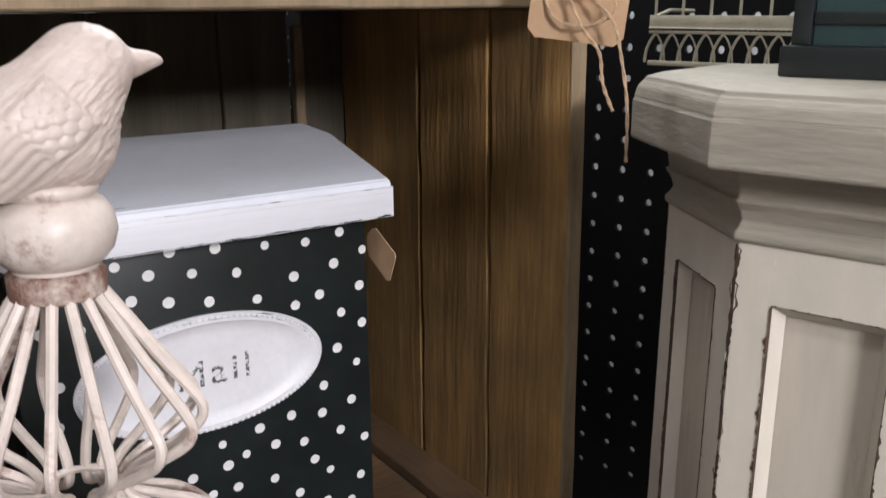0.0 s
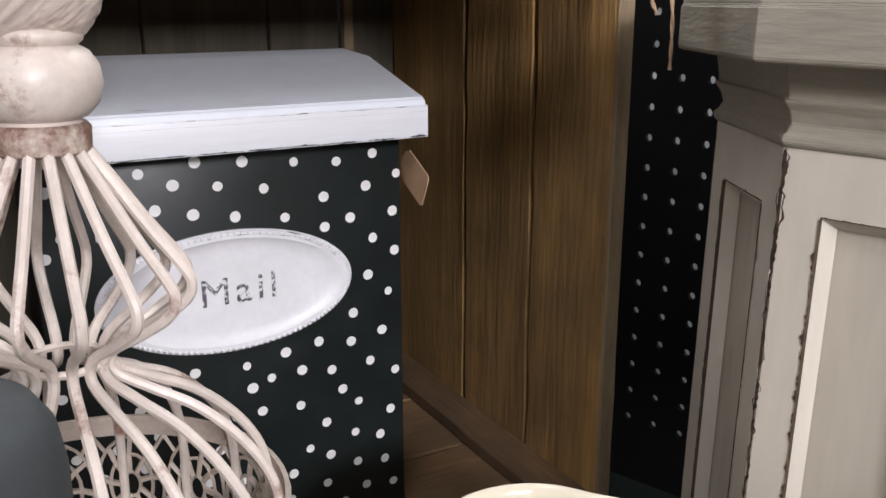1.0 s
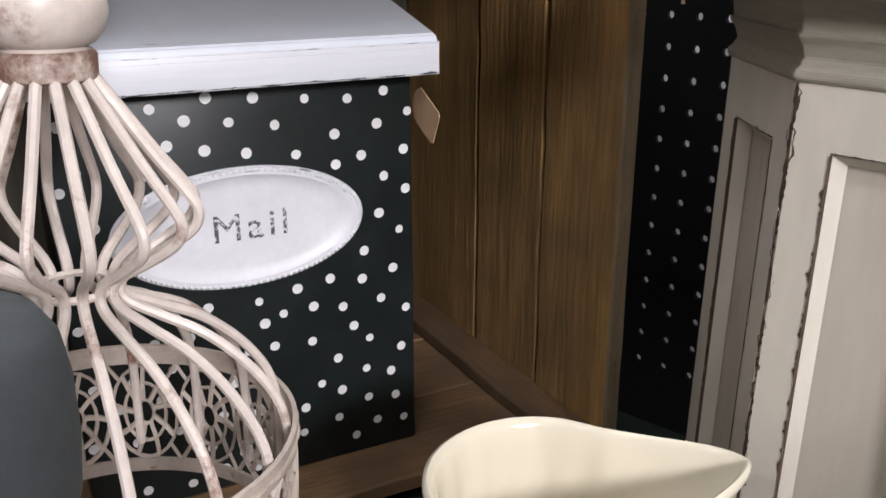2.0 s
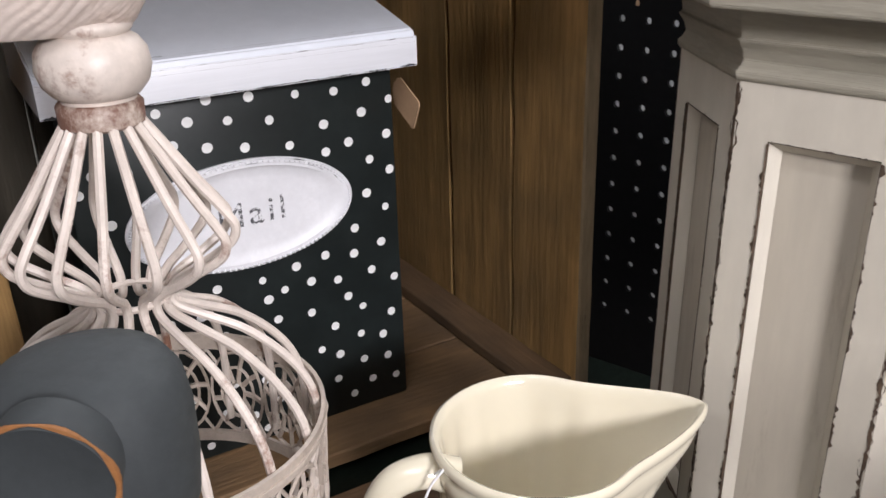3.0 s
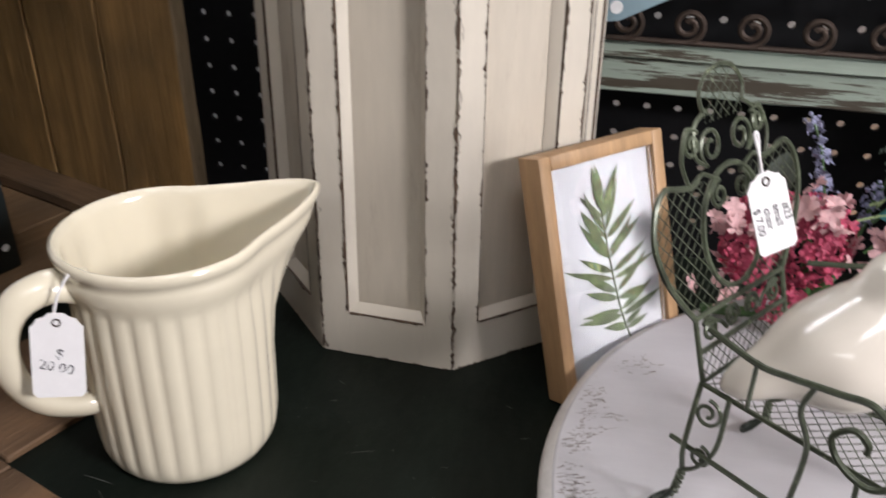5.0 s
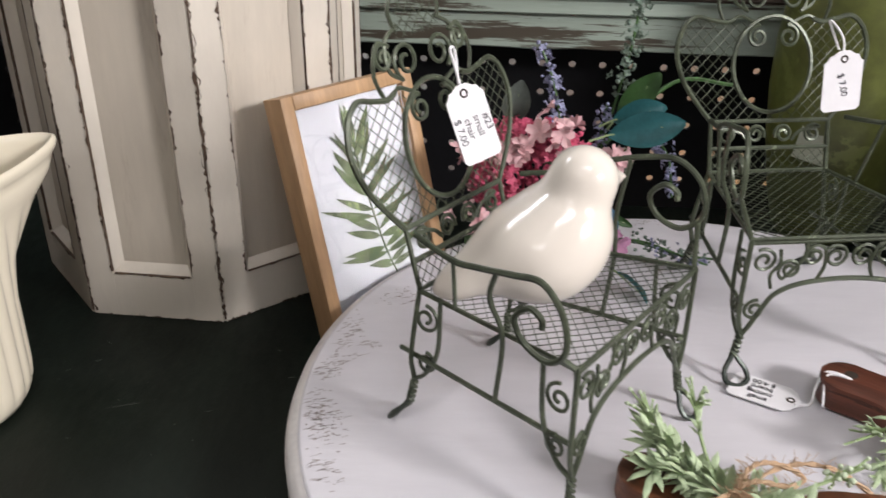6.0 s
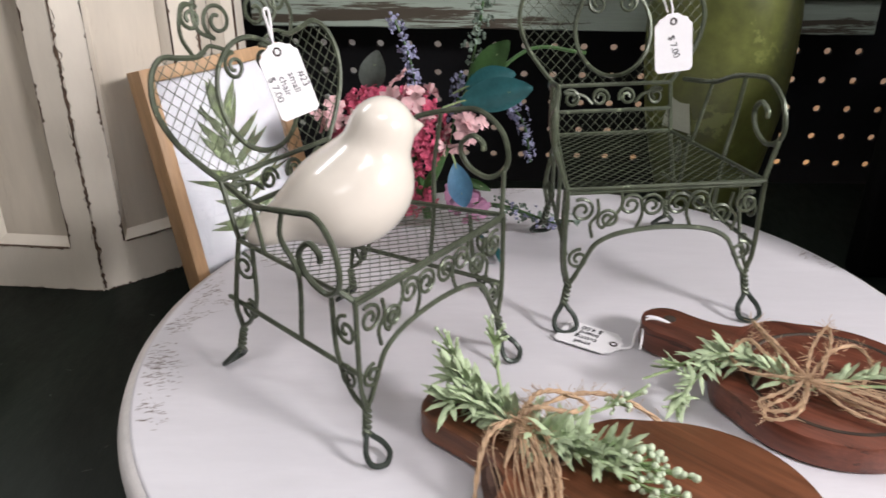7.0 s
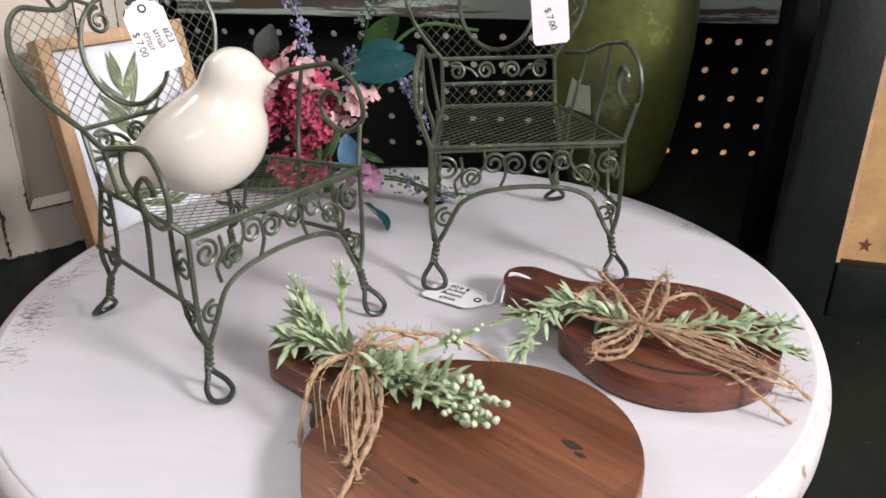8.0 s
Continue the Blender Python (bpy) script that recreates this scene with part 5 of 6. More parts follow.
part("front_board", rough_board(0.0, 0.50, 0.0, 0.014, 0.1245, 0.1525, 0, 3, 0.0008, 24), MINT, rail, angle=28)
part("top_strip", rough_board(-0.002, 0.502, -0.005, 0.0165, 0.1530, 0.1640, 0, 8, 0.0008, 24), MINT, rail, "moulded upper strip", angle=28)
part("shelf_board", rough_board(0.0, 0.50, 0.017, 0.030, 0.150, 0.160, 0, 12, 0.0005, 10), MINT, rail, angle=28)
scr = thing("iron_scroll_rack", pose(0.010, 0.628, 0.1617, 0, 0, WALL_TURN), "dark rusty iron scroll rack on the shelf", "rack")
for k in range(9):
    cx = 0.125 + 0.045 * k
    part("scroll", tube(bmesh.new(), [(cx + p[0], 0, 0.0150 + p[1]) for p in spiral2(0, 0, 0.0125, 0.003, -90, 1.6, 36)], 0.0024, 8), IRON, scr)
    part("scroll", tube(bmesh.new(), [(cx + 0.021 + p[0], 0, 0.062 + p[1]) for p in spiral2(0, 0, 0.0300, 0.006, 220, -1.5, 40)], 0.0026, 8), IRON, scr)
part("rod", tube(bmesh.new(), [(0.10, 0, 0.0022), (0.54, 0, 0.0022)], 0.0022, 8), IRON, scr)
part("rod", tube(bmesh.new(), [(0.10, 0, 0.096), (0.54, 0, 0.096)], 0.0022, 8), IRON, scr)
BLUE = mat("faded blue paint", (0.26, 0.37, 0.42), 0.55, var=0.1, scale=40, wear=(0.42, 0.5, 0.53), wear_amount=0.04, wear_scale=60, stretch=(0.5, 1, 2))
sign_m = axes((0.1165, 0.606, 0.1770), (0.865, 0.0, 0.46), (-0.46, 0.10, 0.865), (0.0, -0.99, 0.1))
sg = thing("polka_dot_sign", sign_m, "blue wooden arrow sign with white polka dots resting on the shelf", "sign")
part("board", prism([(0.004, 0.0), (0.012, -0.003), (0.140, -0.003), (0.140, 0.036), (-0.002, 0.036), (-0.003, 0.012)], -0.006, 0.0, 0.0008), BLUE, sg)
for x, y in ((0.014, 0.007), (0.009, 0.026), (0.036, 0.013), (0.034, 0.032), (0.060, 0.006), (0.060, 0.028), (0.086, 0.012), (0.086, 0.031), (0.112, 0.008), (0.112, 0.028)):
    part("dot", lathe(bmesh.new(), [(0.0049, -0.0005), (0.0047, 0.0004)], 20), DOT_WHITE, sg, m=pose(x, y, 0.0))

# ---- lace edged wire basket behind the pedestal ----
AGED = mat("aged cream metal", (0.50, 0.47, 0.36), 0.5, var=0.15, scale=60, bump=0.2)
bk = thing("wire_basket", pose(-0.120, 0.612, 0.0085, 0, 0, WALL_TURN), "cream metal wire basket with lace edging", "basket")
for z0, z1, r in ((0.3795, 0.3885, 0.0), (0.3760, 0.3782, 0.0)):
    part("rim_band", boxed(-0.054, 0.054, -0.001, 0.001, z0, z1, bevel=0.0004), AGED, bk)
part("beaded_edge", tube(bmesh.new(), [(-0.054 + 0.0018 * k, -0.0014, 0.3798) for k in range(61)], [0.0011 if k % 2 else 0.0004 for k in range(61)], 5), AGED, bk)
for k in range(9):
    cx = -0.049 + 0.0122 * k
    part("lace_arch", tube(bmesh.new(), spline([(cx - 0.0075, 0, 0.356), (cx - 0.006, 0, 0.366), (cx, 0, 0.3755), (cx + 0.006, 0, 0.366), (cx + 0.0075, 0, 0.356)], 5), 0.0011, 5, flat=0.6), AGED, bk)
for k in range(6):
    part("upright_wire", tube(bmesh.new(), [(-0.05 + 0.02 * k, 0.0, 0.388), (-0.05 + 0.02 * k, 0.0, 0.45)], 0.0011, 6), AGED, bk)
for x in (-0.053, 0.053):
    part("wall_hook", tube(bmesh.new(), [(x, 0.0, 0.386), (x, 0.03, 0.392), (x, 0.0730, 0.392)], 0.0015, 6), AGED, bk)
part("lower_rail", boxed(-0.054, 0.054, -0.001, 0.001, 0.354, 0.3575, bevel=0.0004), AGED, bk)

# ---- lantern on the pedestal ----
TEAL_GLASS = mat("dark teal glass", (0.03, 0.055, 0.055), 0.15, var=0.2, scale=20, bump=0.02)
LANT = mat("black lantern paint", (0.014, 0.018, 0.019), 0.4, var=0.3, scale=30)
lan = thing("lantern", pose(0.031, 0.5185, 0.3677, 0, 0, -3), "black box lantern with dark teal glass on the pedestal", "lantern")
part("base", boxed(-0.074, 0.074, -0.06, 0.06, 0.0, 0.0150, bevel=0.0012), LANT, lan)
for x in (-0.0655, 0.0655):
    for y in (-0.0515, 0.0515):
        part("post", boxed(x - 0.0045, x + 0.0045, y - 0.0045, y + 0.0045, 0.0152, 0.12, bevel=0.0006), LANT, lan)
for y in (-0.0515, 0.0515):
    part("pane", boxed(-0.0605, 0.0605, y - 0.0008, y + 0.0008, 0.0153, 0.119), TEAL_GLASS, lan, "dark teal pane")
    part("glazing_bar", boxed(-0.0605, 0.0605, y - 0.0030, y - 0.0010, 0.0255, 0.031, bevel=0.0004), LANT, lan)
for x in (-0.0655, 0.0655):
    part("pane", boxed(x - 0.0008, x + 0.0008, -0.0465, 0.0465, 0.0153, 0.119), TEAL_GLASS, lan, "dark teal pane")
part("roof", lathe(bmesh.new(), [(0.092, 0.1202), (0.094, 0.124), (0.03, 0.16), (0.012, 0.166)], 4), LANT, lan, angle=20, m=pose(0, 0, 0, 0, 0, 45))

# ---- hanging kraft tag with twine ----
JUTE = mat("jute twine", (0.525, 0.362, 0.225), 0.9, var=0.3, scale=200, bump=0.6, bump_scale=600)


def twine(bm, pts, r=0.0011, per=7):
    """Two plies wound round each other."""
    c = spline(pts, per)
    up = Vector((0.3, 0.2, 0.93))
    for ply in (0, 1):
        q = []
        for k, p in enumerate(c):
            t = (c[min(k + 1, len(c) - 1)] - c[max(k - 1, 0)]).normalized()
            s = t.cross(up).normalized()
            n = s.cross(t)
            a = k * 1.1 + ply * math.pi
            q.append(p + (s * math.cos(a) + n * math.sin(a)) * r * 0.5)
        tube(bm, q, r * 0.62, 5)
    return bm


def fibres(bm, pts, seed, count=22):
    c, rg = spline(pts, 7), random.Random(seed)
    for k in range(count):
        p = rg.choice(c)
        d = Vector((rg.uniform(-1, 1), rg.uniform(-1, 1), rg.uniform(-0.3, 1))).normalized()
        e = Vector((rg.uniform(-1, 1), rg.uniform(-1, 1), rg.uniform(-0.5, 0.5)))
        tube(bm, [p, p + d * rg.uniform(0.002, 0.004), p + d * 0.005 + e * 0.002], 0.00012, 3)
    return bm


KTO = Vector((0.0014, -0.0108, 0.0096))
kt = price_tag("kraft_tag", axes(Vector((-0.1455, 0.4500, 0.3960)) + KTO, (0.96, 0.25, -0.10), (0.12, -0.06, 0.99), (0.25, -0.96, 0.0)), 0.052, 0.046, (), KRAFT, "brown scalloped kraft tag hung with jute twine", 0.006)
KTI = kt.matrix_basis.inverted()
for k, pts in enumerate((
        [(-0.165, 0.446, 0.402), (-0.158, 0.444, 0.386), (-0.140, 0.444, 0.381), (-0.124, 0.446, 0.388), (-0.128, 0.445, 0.398), (-0.150, 0.444, 0.394)],
        [(-0.150, 0.444, 0.398), (-0.140, 0.444, 0.380), (-0.131, 0.446, 0.368), (-0.129, 0.448, 0.352), (-0.123, 0.449, 0.338)],
        [(-0.138, 0.444, 0.398), (-0.124, 0.445, 0.384), (-0.119, 0.447, 0.366), (-0.115, 0.449, 0.340), (-0.114, 0.449, 0.312)])):
    part("twine", twine(bmesh.new(), [KTI @ (Vector(p) + KTO) for p in pts], 0.0010), JUTE, kt, "frayed jute twine")
part("hanger", tube(bmesh.new(), [KTI @ (Vector(p) + KTO) for p in ((-0.147, 0.449, 0.411), (-0.158, 0.466, 0.4195))], 0.0006, 5), JUTE, kt)

# ---- cutting boards ----
WALNUT = mat("oiled acacia wood", (0.165, 0.062, 0.029), 0.32, soft=0.10, var=0.72, scale=9, stretch=(0.35, 6, 6), bump=0.15, bump_scale=140, wear=(0.075, 0.026, 0.013), wear_amount=0.10, wear_scale=16)
REDWOOD = mat("red brown wood", (0.14, 0.045, 0.026), 0.36, var=0.55, scale=13, stretch=(0.4, 6, 6), bump=0.15, bump_scale=140, wear=(0.06, 0.02, 0.012), wear_amount=0.1, wear_scale=22)
BARK = mat("rough bark edge", (0.10, 0.055, 0.04), 0.9, var=0.5, scale=60, bump=1.0, bump_scale=120, dist=0.003)


def paddle(handle, hw, cx, ra, rb, th, edge=0.0016, n=90):
    """A paddle board, lofted along its length: the handle's tip at x = 0, the body an ellipse round (cx, 0)."""
    bm = bmesh.new()
    rows = []
    x1 = cx + ra
    for k in range(n + 1):
        x = x1 * (0.5 - 0.5 * math.cos(math.pi * k / n))
        h = hw * (1 - max(0.0, 1 - x / hw) ** 2) ** 0.5 * (1 - 0.12 * math.sin(math.pi * min(1, x / (handle * 1.4))))
        if x > handle * 1.5:
            h *= max(0.0, 1 - (x - handle * 1.5) / 0.03)
        e = rb * math.sqrt(max(0.0, 1 - ((x - cx) / ra) ** 2))
        w = (h ** 4 + e ** 4) ** 0.25 + 0.010 * math.exp(-((x - (cx - ra) - 0.002) / 0.012) ** 2) * (1 if e + h > hw else 0.6)
        w = max(w, 0.0003)
        b = min(edge, w * 0.5)
        rows.append([bm.verts.new((x, y, z)) for y, z in ((-w + b, 0), (-w, b), (-w, th - b), (-w + b * 0.3, th - b * 0.3), (-w + b, th), (w - b, th), (w - b * 0.3, th - b * 0.3), (w, th - b), (w, b), (w - b, 0))])
    for p, q in zip(rows, rows[1:]):
        for k in range(10):
            bm.faces.new((p[k], p[(k + 1) % 10], q[(k + 1) % 10], q[k]))
    bm.faces.new(rows[0])
    bm.faces.new(rows[-1][::-1])
    return bm


def groove(cx, ra, rb, z):
    bm = bmesh.new()
    tube(bm, [(cx + ra * math.cos(k * 0.1047), rb * math.sin(k * 0.1047), z) for k in range(60)], 0.0012, 6, closed=True)
    return bm


b1_dir = math.degrees(math.atan2(0.135 - 0.221, 0.371 - 0.2745))
B1 = pose(0.2740, 0.2280, 0.0302, 0, 0, b1_dir)
cut1 = thing("cutting_board", B1, "round brown wooden cutting board with short handle and sprig", "cutting board", "cutting boards")
part("slab", paddle(0.050, 0.0150, 0.1260, 0.062, 0.070, 0.0138), WALNUT, cut1, angle=40)
for x, y, r in ((0.150, 0.030, 0.0035), (0.156, 0.027, 0.002), (0.120, -0.028, 0.002)):
    kn = bmesh.new()
    kn.faces.new([kn.verts.new((x + r * (1.3 + 0.3 * math.sin(k * 2.2)) * math.cos(k * 0.5236), y + r * 0.6 * math.sin(k * 0.5236), 0.0140)) for k in range(12)])
    part("knot", kn, OLD_GAP, cut1, "small dark knot")
bark = bmesh.new()
pts = [(0.052 + 0.045 * k / 20, -0.0165 - 0.030 * (k / 20) ** 0.8, 0.007) for k in range(21)]
tube(bark, pts, [0.0045 + 0.0018 * noise.noise(Vector((k * 0.7, 1, 2))) for k in range(21)], 7)
part("bark_edge", bark, BARK, cut1, "rough bark left on the edge")
b2_dir = math.degrees(math.atan2(0.238 - 0.290, 0.461 - 0.3925))
B2 = pose(0.3845, 0.3010, 0.0302, 0, 0, b2_dir)
cut2 = thing("cutting_board", B2, "small dark red brown wooden cutting board with sprig", "cutting board", "cutting boards")
part("slab", paddle(0.040, 0.0150, 0.098, 0.050, 0.049, 0.0150), REDWOOD, cut2, angle=40)
part("groove", groove(0.099, 0.0405, 0.0395, 0.0146), OLD_GAP, cut2, "dark juice groove")
# the slab is not cut: a dark disc paints the shade inside the hole
part("hang_hole", lathe(bmesh.new(), [(0.0032, 0.0142), (0.0032, 0.0153)], 20), OLD_GAP, cut2, "dark disc painting the shade of a drilled hole", m=pose(0.014, 0.002, 0))

# ---- sprigs and twine bows ----
SAGE = mat("frosted green leaf", (0.44, 0.54, 0.33), 0.6, var=0.3, scale=120, bump=0.1)
PALE_BERRY = mat("pale green berry", (0.55, 0.64, 0.45), 0.5, var=0.2, scale=200, bump=0.05)
STEM = mat("light green stem", (0.30, 0.40, 0.19), 0.55, var=0.2, scale=150)


def needle(bm, p, d, ln, w, rg):
    """A narrow folded leaf."""
    d = d.normalized()
    s = d.cross(Vector((rg.uniform(-0.3, 0.3), rg.uniform(-0.3, 0.3), 1))).normalized()
    n = s.cross(d)
    a, b, c = p + d * ln * 0.35, p + d * ln * 0.7, p + d * ln - Vector((0, 0, ln * 0.1))
    v = [bm.verts.new(q) for q in (p, a + s * w, a - s * w, a + n * w * 0.5, b + s * w * 0.8, b - s * w * 0.8, b + n * w * 0.4, c)]
    for f in ((0, 1, 3), (0, 3, 2), (1, 4, 6, 3), (3, 6, 5, 2), (4, 7, 6), (6, 7, 5)):
        bm.faces.new([v[k] for k in f])


bm = bmesh.new()
bmesh.ops.create_icosphere(bm, subdivisions=2, radius=1.0)
for v in bm.verts:
    v.co.z *= 1.2
    v.co.xy *= 1 - 0.12 * v.co.z
for f in bm.faces:
    f.smooth = True
berry_data = bpy.data.meshes.new("berry")
bm.to_mesh(berry_data)
bm.free()
berry_data.materials.append(PALE_BERRY)


def sprig(name, path, leaves, leaf_len, berries, seed, label, spread=0.8, leaf_span=(0.1, 0.8), berry_span=(0.75, 1.0), berry_r=0.0017):
    base = Vector(path[0])
    t = thing(name, Matrix.Translation(base + tied_at), label, "artificial plant", "artificial sprigs")
    rg = random.Random(seed)
    leaves, leaf_len = int(leaves * 1.5), leaf_len * 1.06
    c = spline([Vector(p) - base for p in path], 8)
    part("stem", tube(bmesh.new(), c, 0.0008, 5), STEM, t)
    lf = bmesh.new()
    for k in range(leaves):
        f = rg.uniform(*leaf_span)
        i = min(len(c) - 2, int(f * (len(c) - 1)))
        ax = (c[i + 1] - c[i]).normalized()
        side = Vector((rg.uniform(-1, 1), rg.uniform(-1, 1), rg.uniform(-0.25, 1.0))).normalized()
        needle(lf, c[i], ax * rg.uniform(0.4, 1.0) + side * spread, leaf_len * rg.uniform(0.6, 1.15), leaf_len * 0.108, rg)
    tagged(part("foliage", lf, SAGE, t, "narrow frosted green leaves", angle=60), kind="stuff")
    if berries:
        for k in range(berries):
            f = rg.uniform(*berry_span)
            i = min(len(c) - 2, int(f * (len(c) - 1)))
            ax = (c[i + 1] - c[i]).normalized()
            side = Vector((rg.uniform(-1, 1), rg.uniform(-1, 1), rg.uniform(-0.2, 0.9))).normalized()
            tip = c[i] + ax * rg.uniform(0.003, 0.010) + side * rg.uniform(0.004, 0.0085)
            part("stalk", tube(bmesh.new(), [c[i], c[i] * 0.4 + tip * 0.6 + ax * 0.001, tip], 0.00055, 4), STEM, t)
            b = new("berry", berry_data)
            b.parent = t
            b.matrix_basis = axes(tip, side.orthogonal(), side.cross(side.orthogonal()), side) @ Matrix.Scale(berry_r * rg.uniform(0.6, 1.0), 4)
    return t


tied_at = Vector((0.0015, 0.0055, 0.0))
S1 = "frosted green artificial sprig tied on the cutting board"
sprig("green_sprig", [(0.3135, 0.1920, 0.0485), (0.302, 0.205, 0.050), (0.291, 0.215, 0.053), (0.282, 0.222, 0.056)], 56, 0.0165, 0, 1, S1, 0.9, (0.0, 0.95))
sprig("green_sprig", [(0.3110, 0.1950, 0.0485), (0.300, 0.203, 0.050), (0.289, 0.207, 0.051), (0.279, 0.208, 0.050)], 44, 0.0150, 0, 2, S1, 0.9, (0.0, 0.95))
sprig("green_sprig", [(0.3080, 0.2010, 0.0500), (0.305, 0.213, 0.055), (0.303, 0.223, 0.062), (0.302, 0.2305, 0.069)], 8, 0.007, 14, 3, "frosted green artificial sprig with a flower head", 0.7, (0.5, 0.9), (0.85, 1.0), 0.0011)
sprig("green_sprig", [(0.2950, 0.2130, 0.0520), (0.288, 0.222, 0.058), (0.2835, 0.2285, 0.062)], 14, 0.009, 10, 13, "frosted green artificial sprig with small buds", 0.8, (0.3, 0.95), (0.85, 1.0), 0.0010)
sprig("green_sprig", [(0.3150, 0.1905, 0.0485), (0.332, 0.181, 0.0505), (0.350, 0.172, 0.0515), (0.368, 0.161, 0.0525)], 70, 0.0165, 30, 4, "frosted green artificial sprig with pale berries", 0.8, (0.0, 0.7), (0.74, 1.0), 0.0019)
sprig("green_sprig", [(0.3160, 0.1900, 0.0490), (0.333, 0.177, 0.050), (0.350, 0.163, 0.0505), (0.366, 0.150, 0.0505)], 30, 0.0140, 16, 5, "frosted green artificial sprig with pale berries", 0.8, (0.0, 0.65), (0.78, 1.0), 0.0019)
sprig("green_sprig", [(0.3170, 0.1930, 0.0490), (0.333, 0.193, 0.052), (0.347, 0.196, 0.056), (0.357, 0.1985, 0.059)], 10, 0.010, 14, 6, "frosted green artificial sprig with pale berries", 0.8, (0.0, 0.5), (0.7, 1.0), 0.0014)
tied_at = Vector((0.0010, 0.0035, 0.0))
S2 = "light green artificial sprig tied on the small cutting board"
sprig("green_sprig", [(0.4400, 0.2240, 0.0500), (0.423, 0.240, 0.054), (0.405, 0.246, 0.053), (0.384, 0.240, 0.047)], 56, 0.0140, 8, 7, S2, 0.7, (0.05, 0.98), (0.9, 1.0), 0.0008)
sprig("green_sprig", [(0.4180, 0.2420, 0.0530), (0.403, 0.2405, 0.049), (0.393, 0.232, 0.043), (0.387, 0.2255, 0.037)], 26, 0.0110, 4, 8, S2, 0.7, (0.2, 0.98), (0.9, 1.0), 0.0008)
sprig("green_sprig", [(0.4440, 0.2240, 0.0490), (0.467, 0.229, 0.052), (0.491, 0.232, 0.0515), (0.514, 0.2345, 0.050)], 44, 0.0120, 12, 9, S2, 0.55, (0.05, 0.95), (0.85, 1.0), 0.0011)
sprig("green_sprig", [(0.4600, 0.2270, 0.0490), (0.480, 0.226, 0.050), (0.497, 0.221, 0.049), (0.509, 0.215, 0.047)], 22, 0.0120, 8, 10, S2, 0.55, (0.3, 0.95), (0.85, 1.0), 0.0011)


def bow(label, m, strands, seed, r, shift, tassel):
    t = thing("twine_bow", Matrix.Translation(shift) @ m, label, "twine bow", "twine bows")
    inv = m.inverted()
    fz = bmesh.new()
    for k, pts in enumerate(strands):
        q = [inv @ Vector(p) for p in pts]
        part("strand", twine(bmesh.new(), q, r), JUTE, t)
        fibres(fz, q, seed + k, 70)
    rg = random.Random(seed)
    for a, b in tassel:
        a, b = inv @ Vector(a), inv @ Vector(b)
        for k in range(9):
            d = Vector((rg.gauss(0, 0.0045), rg.gauss(0, 0.0045), rg.uniform(0, 0.003)))
            mid = a.lerp(b, rg.uniform(0.35, 0.6)) + d * 1.3 + Vector((0, 0, 0.002))
            tube(fz, spline([a + d * 0.2, mid, a.lerp(b, rg.uniform(0.75, 1.05)) + d * 1.1], 4), 0.00022, 3)
    tagged(part("loose_fibre", fz, JUTE, t, "frayed fibres"), kind="stuff")
    return t


bow("frayed jute twine bow round the cutting board handle", Matrix.Translation((0.3125, 0.1930, 0.0520)), (
    [(0.309, 0.186, 0.0455), (0.312, 0.190, 0.054), (0.316, 0.199, 0.056), (0.322, 0.205, 0.048)],
    [(0.312, 0.192, 0.054), (0.302, 0.184, 0.055), (0.296, 0.172, 0.051), (0.2935, 0.158, 0.0315), (0.299, 0.161, 0.0315), (0.309, 0.180, 0.050), (0.3125, 0.192, 0.055)],
    [(0.3125, 0.193, 0.055), (0.320, 0.199, 0.062), (0.331, 0.203, 0.060), (0.342, 0.201, 0.055), (0.334, 0.193, 0.057), (0.320, 0.192, 0.060), (0.313, 0.192, 0.056)],
    [(0.313, 0.192, 0.055), (0.323, 0.181, 0.054), (0.327, 0.165, 0.049), (0.326, 0.145, 0.0465), (0.320, 0.118, 0.0455), (0.316, 0.100, 0.0455)],
    [(0.312, 0.191, 0.055), (0.317, 0.178, 0.053), (0.319, 0.160, 0.048), (0.319, 0.140, 0.0465), (0.3235, 0.120, 0.0455)],
    [(0.313, 0.191, 0.055), (0.320, 0.172, 0.052), (0.323, 0.150, 0.047), (0.317, 0.128, 0.0455)],
    [(0.314, 0.194, 0.055), (0.338, 0.206, 0.057), (0.360, 0.212, 0.050), (0.380, 0.210, 0.037), (0.3945, 0.2035, 0.0315)]), 20, 0.0012, (0.0015, 0.0055, 0.0),
    (((0.3125, 0.191, 0.0545), (0.322, 0.128, 0.0462)), ((0.3130, 0.190, 0.0545), (0.318, 0.140, 0.0465))))
